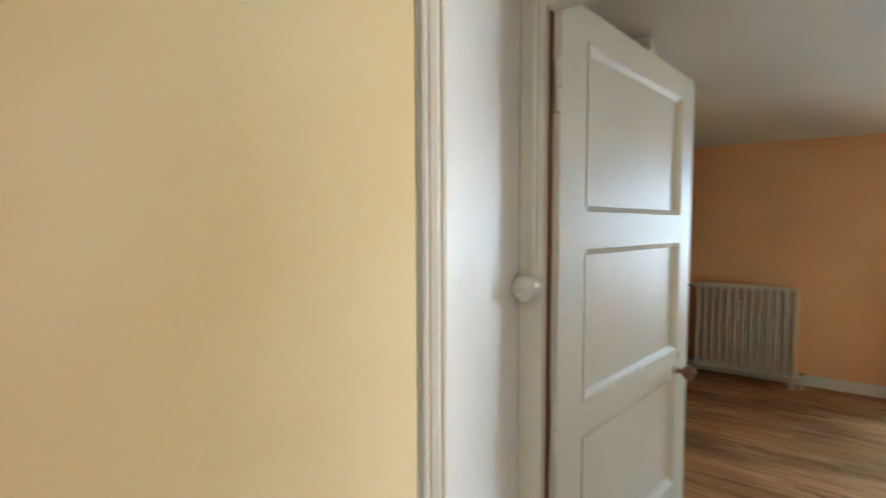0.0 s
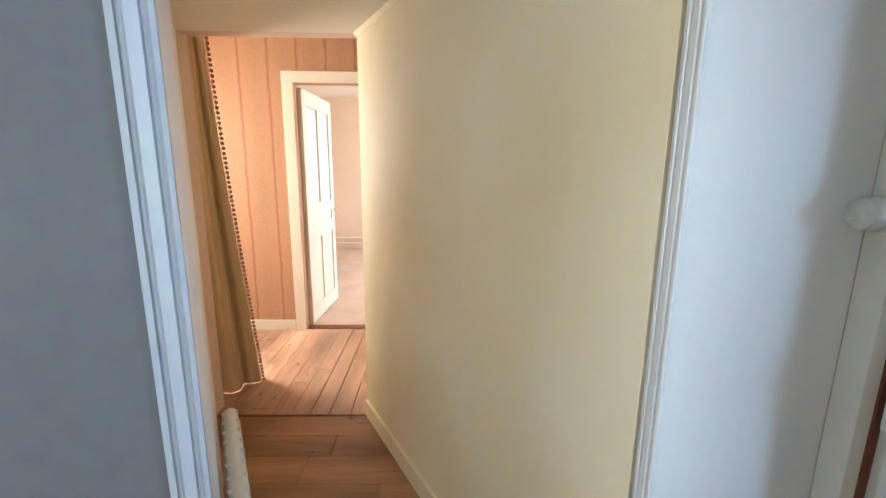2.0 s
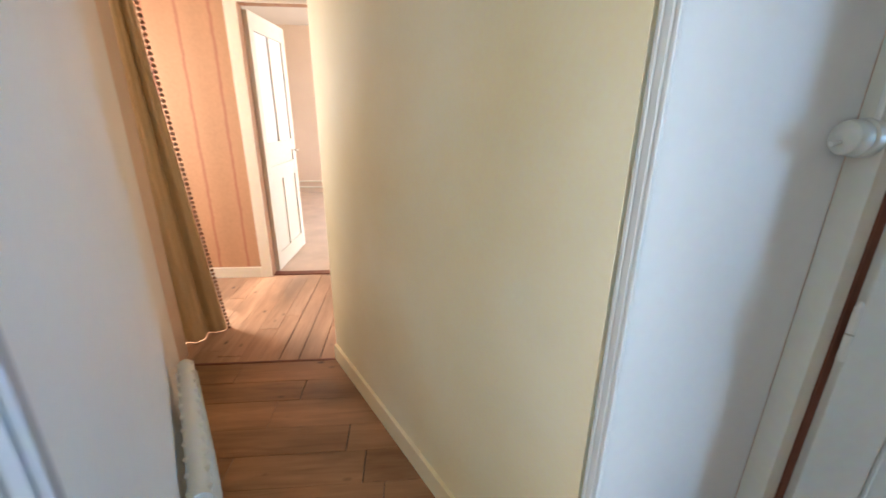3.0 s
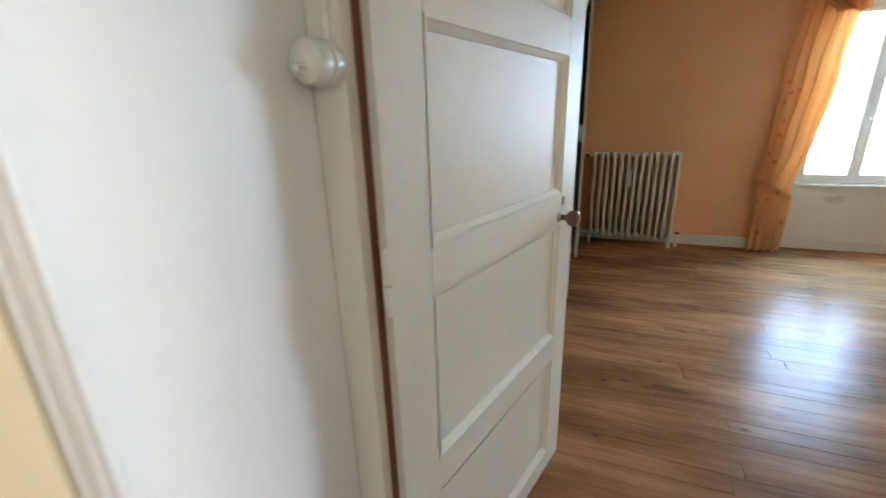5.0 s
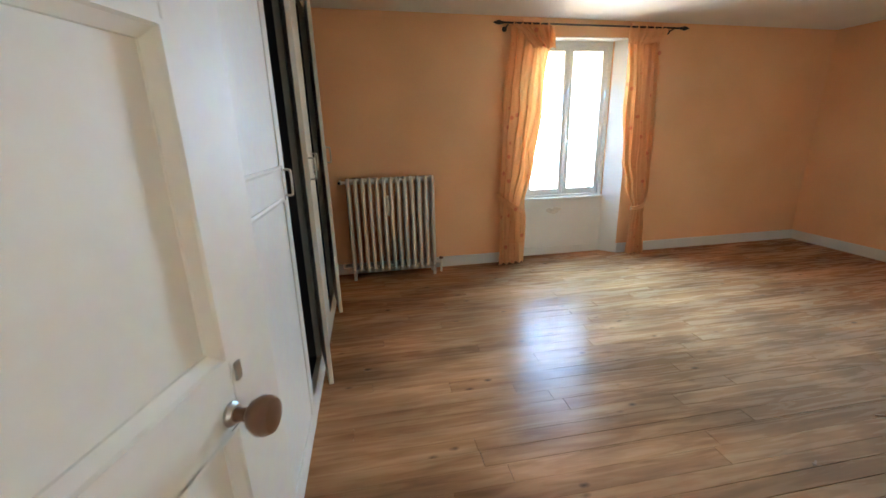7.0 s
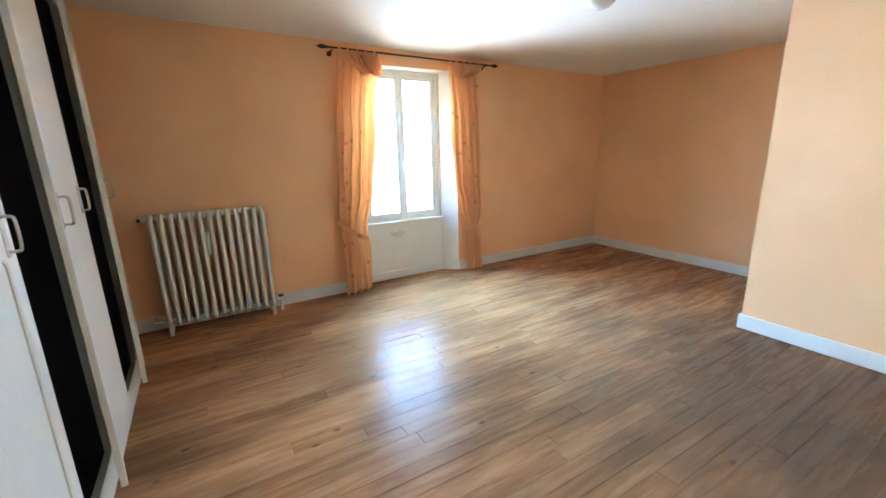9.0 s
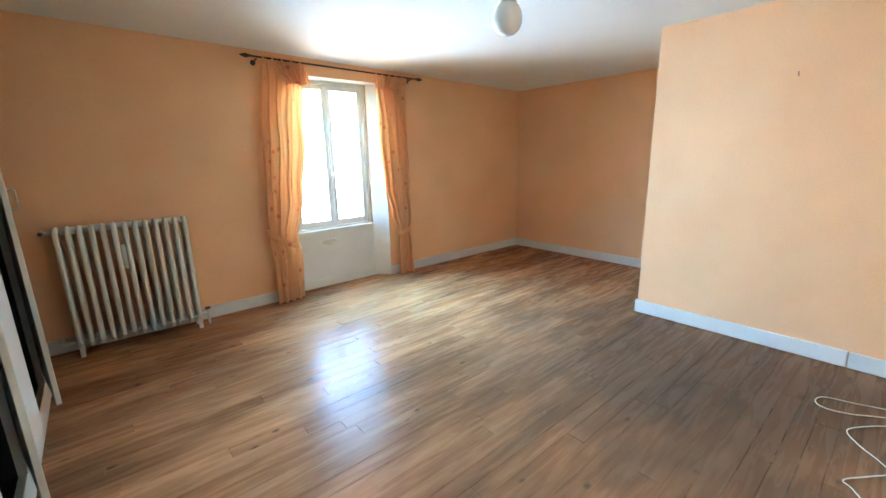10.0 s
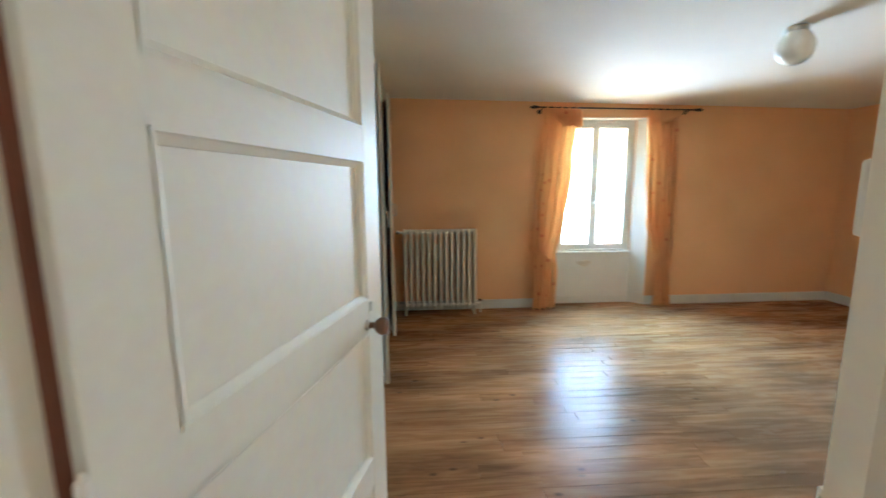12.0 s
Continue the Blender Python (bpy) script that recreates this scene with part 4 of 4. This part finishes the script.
# ---- flex on the floor with its connector ----
fx = thing("floor_cable", "loose white flex lying curled on the floorboards", "cable")
bm = bmesh.new()
add_tube(bm, spline([(2.03, 0.30, 0.004), (2.10, 0.37, 0.004), (2.20, 0.44, 0.004), (2.24, 0.47, 0.004), (2.34, 0.40, 0.006), (2.43, 0.345, 0.004), (2.50, 0.385, 0.004), (2.57, 0.45, 0.004), (2.67, 0.50, 0.004), (2.78, 0.44, 0.004), (2.90, 0.33, 0.006), (2.97, 0.275, 0.012)], 8), 0.0026, 8)
part("flex", bm, M_CABLE, fx, "", True)
bm = bmesh.new()
add_tube(bm, spline([(2.975, 0.285, 0.012), (2.93, 0.40, 0.005), (2.86, 0.50, 0.004), (2.83, 0.60, 0.004), (2.88, 0.645, 0.004), (2.96, 0.62, 0.004), (3.0, 0.50, 0.004), (3.04, 0.38, 0.006), (3.02, 0.30, 0.014)], 8), 0.0026, 8)
part("flex", bm, M_CABLE, fx, "", True)
cb = thing("connector_block", "small wooden block with white plastic connector on the floor", "connector", (3.03, 0.262, 0))
part("block", box_bm(-0.045, -0.014, 0, 0.045, 0.04, 0.022, bw=0.002), M_WOODBLOCK, cb, "pale wooden block")
part("connector", box_bm(-0.035, -0.008, 0.022, 0.03, 0.03, 0.05, bw=0.004), M_SOCKET, cb, "white plastic connector")

# dark splinters lying on the boards
for x, y, w, an in ((1.708, 1.583, 0.021, 25), (2.291, 1.752, 0.024, -15)):
    sp = thing("wood_splinter", "small dark wood splinter lying on the floorboards", "splinter", (x, y, 0), group="splinters on the floor")
    bm = bmesh.new()
    add_prism(bm, [(-w, -0.001), (-w * 0.3, -0.006), (w * 0.5, -0.004), (w, 0.002), (w * 0.2, 0.004), (-w * 0.6, 0.006)], 0.0, 0.003)
    part("chip", bm, M_KNOB, sp)
    sp.matrix_world = pose(x, y, 0, 0, 0, an)

# grey-white electrical box by the door frame
eb = thing("wall_switch", "grey-white plastic surface switch beside the door frame", "switch", (0.432, 0.308, 1.325))
part("box", box_bm(0.0, 0.0, 0.0, 0.052, 0.014, 0.085, bw=0.006), M_SOCKET, eb, "", True)
part("rocker", box_bm(0.012, 0.014, 0.02, 0.040, 0.018, 0.065, bw=0.0015), M_SOCKET, eb)

# small bent nail
nl = thing("wall_nail", "small rusty bent nail in the wallpaper", "nail", (PX, 1.045, 1.796))
bm = bmesh.new()
add_tube(bm, spline([(0.0, 0, 0), (-0.02, 0, 0.0), (-0.028, 0, 0.008), (-0.028, 0.0, 0.02)], 4), 0.003, 6)
part("nail", bm, M_KNOB, nl, "", True)

# ---- striped room: drape with fringe, far door, pipes ----
dr = thing("doorway_drape", "olive gold satin drape with a pompom fringe beside the opening", "drape")
bm = bmesh.new()
nz, nx = 60, 60
edge = []
grid = []
for i in range(nz + 1):
    t = i / nz
    z = 2.30 - 2.294 * t
    ax, ay = -2.09, -1.93
    bx, by = -2.14 - 0.23 * t ** 1.5, -1.80 + 0.06 * t
    line = []
    for k in range(nx + 1):
        u = k / nx
        w = (0.024 * math.sin(u * 2.3 * 2 * math.pi + 0.6 + 0.5 * t) + 0.008 * math.sin(u * 31 + 3 * t)) * (0.6 + 0.5 * t)
        line.append(bm.verts.new((ax + (bx - ax) * u + w * 0.8, ay + (by - ay) * u + w * 0.7, z)))
    edge.append(line[-1].co.copy())
    grid.append(line)
for a, b in zip(grid, grid[1:]):
    for k in range(nx):
        bm.faces.new((a[k], a[k + 1], b[k + 1], b[k]))
thicken(part("cloth", bm, M_DRAPE, dr, "", True))
bm = bmesh.new()
for i in range(84):
    t = i / 83 * nz
    k = min(int(t), nz - 1)
    p = edge[k].lerp(edge[k + 1], t - k)
    vs = bmesh.ops.create_icosphere(bm, subdivisions=1, radius=0.012)["verts"]
    for v in vs:
        v.co += p + Vector((-0.002, 0.016, 0))
part("fringe", bm, M_FRINGE, dr, "brown pompom fringe", True)

fd = thing("far_door", "open cream half-glazed door to the bright far room", "door")
W, T = 0.80, 0.036
part("stile", box_bm(0, 0, 0.012, 0.09, T, 2.11, bw=0.002), M_CREAM, fd)
part("stile", box_bm(W - 0.09, 0, 0.012, W, T, 2.11, bw=0.002), M_CREAM, fd)
for a, b in ((0.012, 0.16), (0.80, 0.93), (1.03, 1.13), (1.98, 2.11)):
    part("rail", box_bm(0.09, 0.001, a, W - 0.09, T - 0.001, b), M_CREAM, fd)
part("mullion", box_bm(W / 2 - 0.02, 0.002, 1.13, W / 2 + 0.02, T - 0.002, 1.98), M_CREAM, fd)
part("mullion", box_bm(W / 2 - 0.03, 0.002, 0.16, W / 2 + 0.03, T - 0.002, 0.80), M_CREAM, fd)
# upper panes have the brightness behind them painted on
for a, b in ((0.09, W / 2 - 0.02), (W / 2 + 0.02, W - 0.09)):
    g = part("pane", box_bm(a, 0.016, 1.13, b, 0.020, 1.98), M_BRIGHTPANE, fd, "opaque pane coloured pale for the daylight behind it")
    g.visible_shadow = False
    part("panel", box_bm(a, 0.014, 0.16, b, 0.022, 0.80), M_CREAM, fd)
part("panel", box_bm(0.09, 0.012, 0.93, W - 0.09, 0.024, 1.03), M_CREAM, fd)
bm = bmesh.new()
add_tube(bm, [(W - 0.05, -0.002, 1.02), (W - 0.05, -0.04, 1.02), (W - 0.14, -0.045, 1.02)], 0.008, 8)
part("handle", bm, M_BRASS, fd, "", True)
fd.matrix_world = pose(SX - 0.10, -1.665, 0, 0, 0, 177)
for nm, z in (("heating_pipe", 0.10), ("heating_pipe", 0.20)):
    hp = thing(nm, "thin cream heating pipe along the far wall", "pipe", group="heating pipes")
    bm = bmesh.new()
    add_tube(bm, spline([(FX + 0.05, -2.55, 0.0), (FX + 0.05, -2.50, z * 0.7), (FX + 0.05, -2.42, z), (FX + 0.05, -1.0, z), (FX + 0.05, 1.2, z)], 4), 0.012, 8)
    part("pipe", bm, M_CREAM, hp, "", True)

# ---- floorboards, each a piece of its floor ----


def lay_boards(floor_name, area, axis, width, lengths, gap, material, seed, plan=None):
    """Boards over area (x0, y0, x1, y1), long side along axis, in courses of about the given width with staggered ends."""
    floor = bpy.data.objects[floor_name]
    rg = random.Random(seed)
    x0, y0, x1, y1 = area
    lo, hi = (y0, y1) if axis == "x" else (x0, x1)
    s, e = (x0, x1) if axis == "x" else (y0, y1)
    c = lo
    while c < hi - 0.01:
        w = min(width * rg.uniform(0.88, 1.12), hi - c)
        if plan:
            cuts = [y0 + (c + w / 2 - x0) * (y1 - y0) / (x1 - x0) for (x0, y0), (x1, y1) in zip(plan, plan[1:] + plan[:1]) if (x0 > c + w / 2) != (x1 > c + w / 2)]
            s, e = min(cuts), min(max(cuts), area[3])
        a = s - rg.uniform(0, lengths[0])
        while a < e:
            b = a + rg.uniform(*lengths)
            p, q = max(a, s), min(b, e)
            if q - p > 0.02:
                cx, cy = ((p + q) / 2, c + w / 2) if axis == "x" else (c + w / 2, (p + q) / 2)
                ge = gap * rg.choice((0.5, 0.5, 0.5, 0.5, 0.5, 0.8, 2.6))
                gs = gap * rg.choice((1, 1, 1.6, 2.4))
                hx, hy = ((q - p) / 2 - gs, w / 2 - ge) if axis == "x" else (w / 2 - ge, (q - p) / 2 - gs)
                top = rg.uniform(-0.0008, 0.0)
                tl = rg.uniform(-0.0002, 0.0002)
                me = bpy.data.meshes.new("floorboard")
                ch = 0.0005
                vs = [(-hx, -hy, -0.012), (hx, -hy, -0.012), (hx, hy, -0.012), (-hx, hy, -0.012)]
                vs += [(-hx, -hy, top - ch), (hx, -hy, top - ch), (hx, hy, top - ch), (-hx, hy, top - ch)]
                vs += [(-hx + ch, -hy + ch, top - tl), (hx - ch, -hy + ch, top - tl), (hx - ch, hy - ch, top + tl), (-hx + ch, hy - ch, top + tl)]
                fs = [(3, 2, 1, 0), (8, 9, 10, 11)]
                for k in range(4):
                    fs += [(k, (k + 1) % 4, 4 + (k + 1) % 4, 4 + k), (4 + k, 4 + (k + 1) % 4, 8 + (k + 1) % 4, 8 + k)]
                me.from_pydata(vs, [], fs)
                me.materials.append(material)
                ob = new("floorboard", me)
                ob.location = (cx, cy, 0)
                ob.parent = floor
            a = b
        c += w


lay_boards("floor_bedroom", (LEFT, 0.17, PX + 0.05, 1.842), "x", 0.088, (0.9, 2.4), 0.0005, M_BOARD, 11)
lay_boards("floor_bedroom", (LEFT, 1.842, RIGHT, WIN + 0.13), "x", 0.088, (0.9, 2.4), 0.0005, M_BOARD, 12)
lay_boards("floor_hall", (-1.935, -1.9, 1.8, 0.165), "y", 0.175, (0.55, 0.9), 0.0011, M_BOARD_HALL, 5, HALL_PLAN)
lay_boards("floor_striped_room", (SX - 0.02, -2.9, -1.94, 1.2), "x", 0.125, (1.35, 2.0), 0.0016, M_BOARD_PALE, 6)
structure("threshold_corridor", box_bm(-1.95, -1.83, -0.012, -1.935, -0.93, 0.003, bw=0.001), M_DARKGAP, "dark joint strip between two board floors", "threshold")
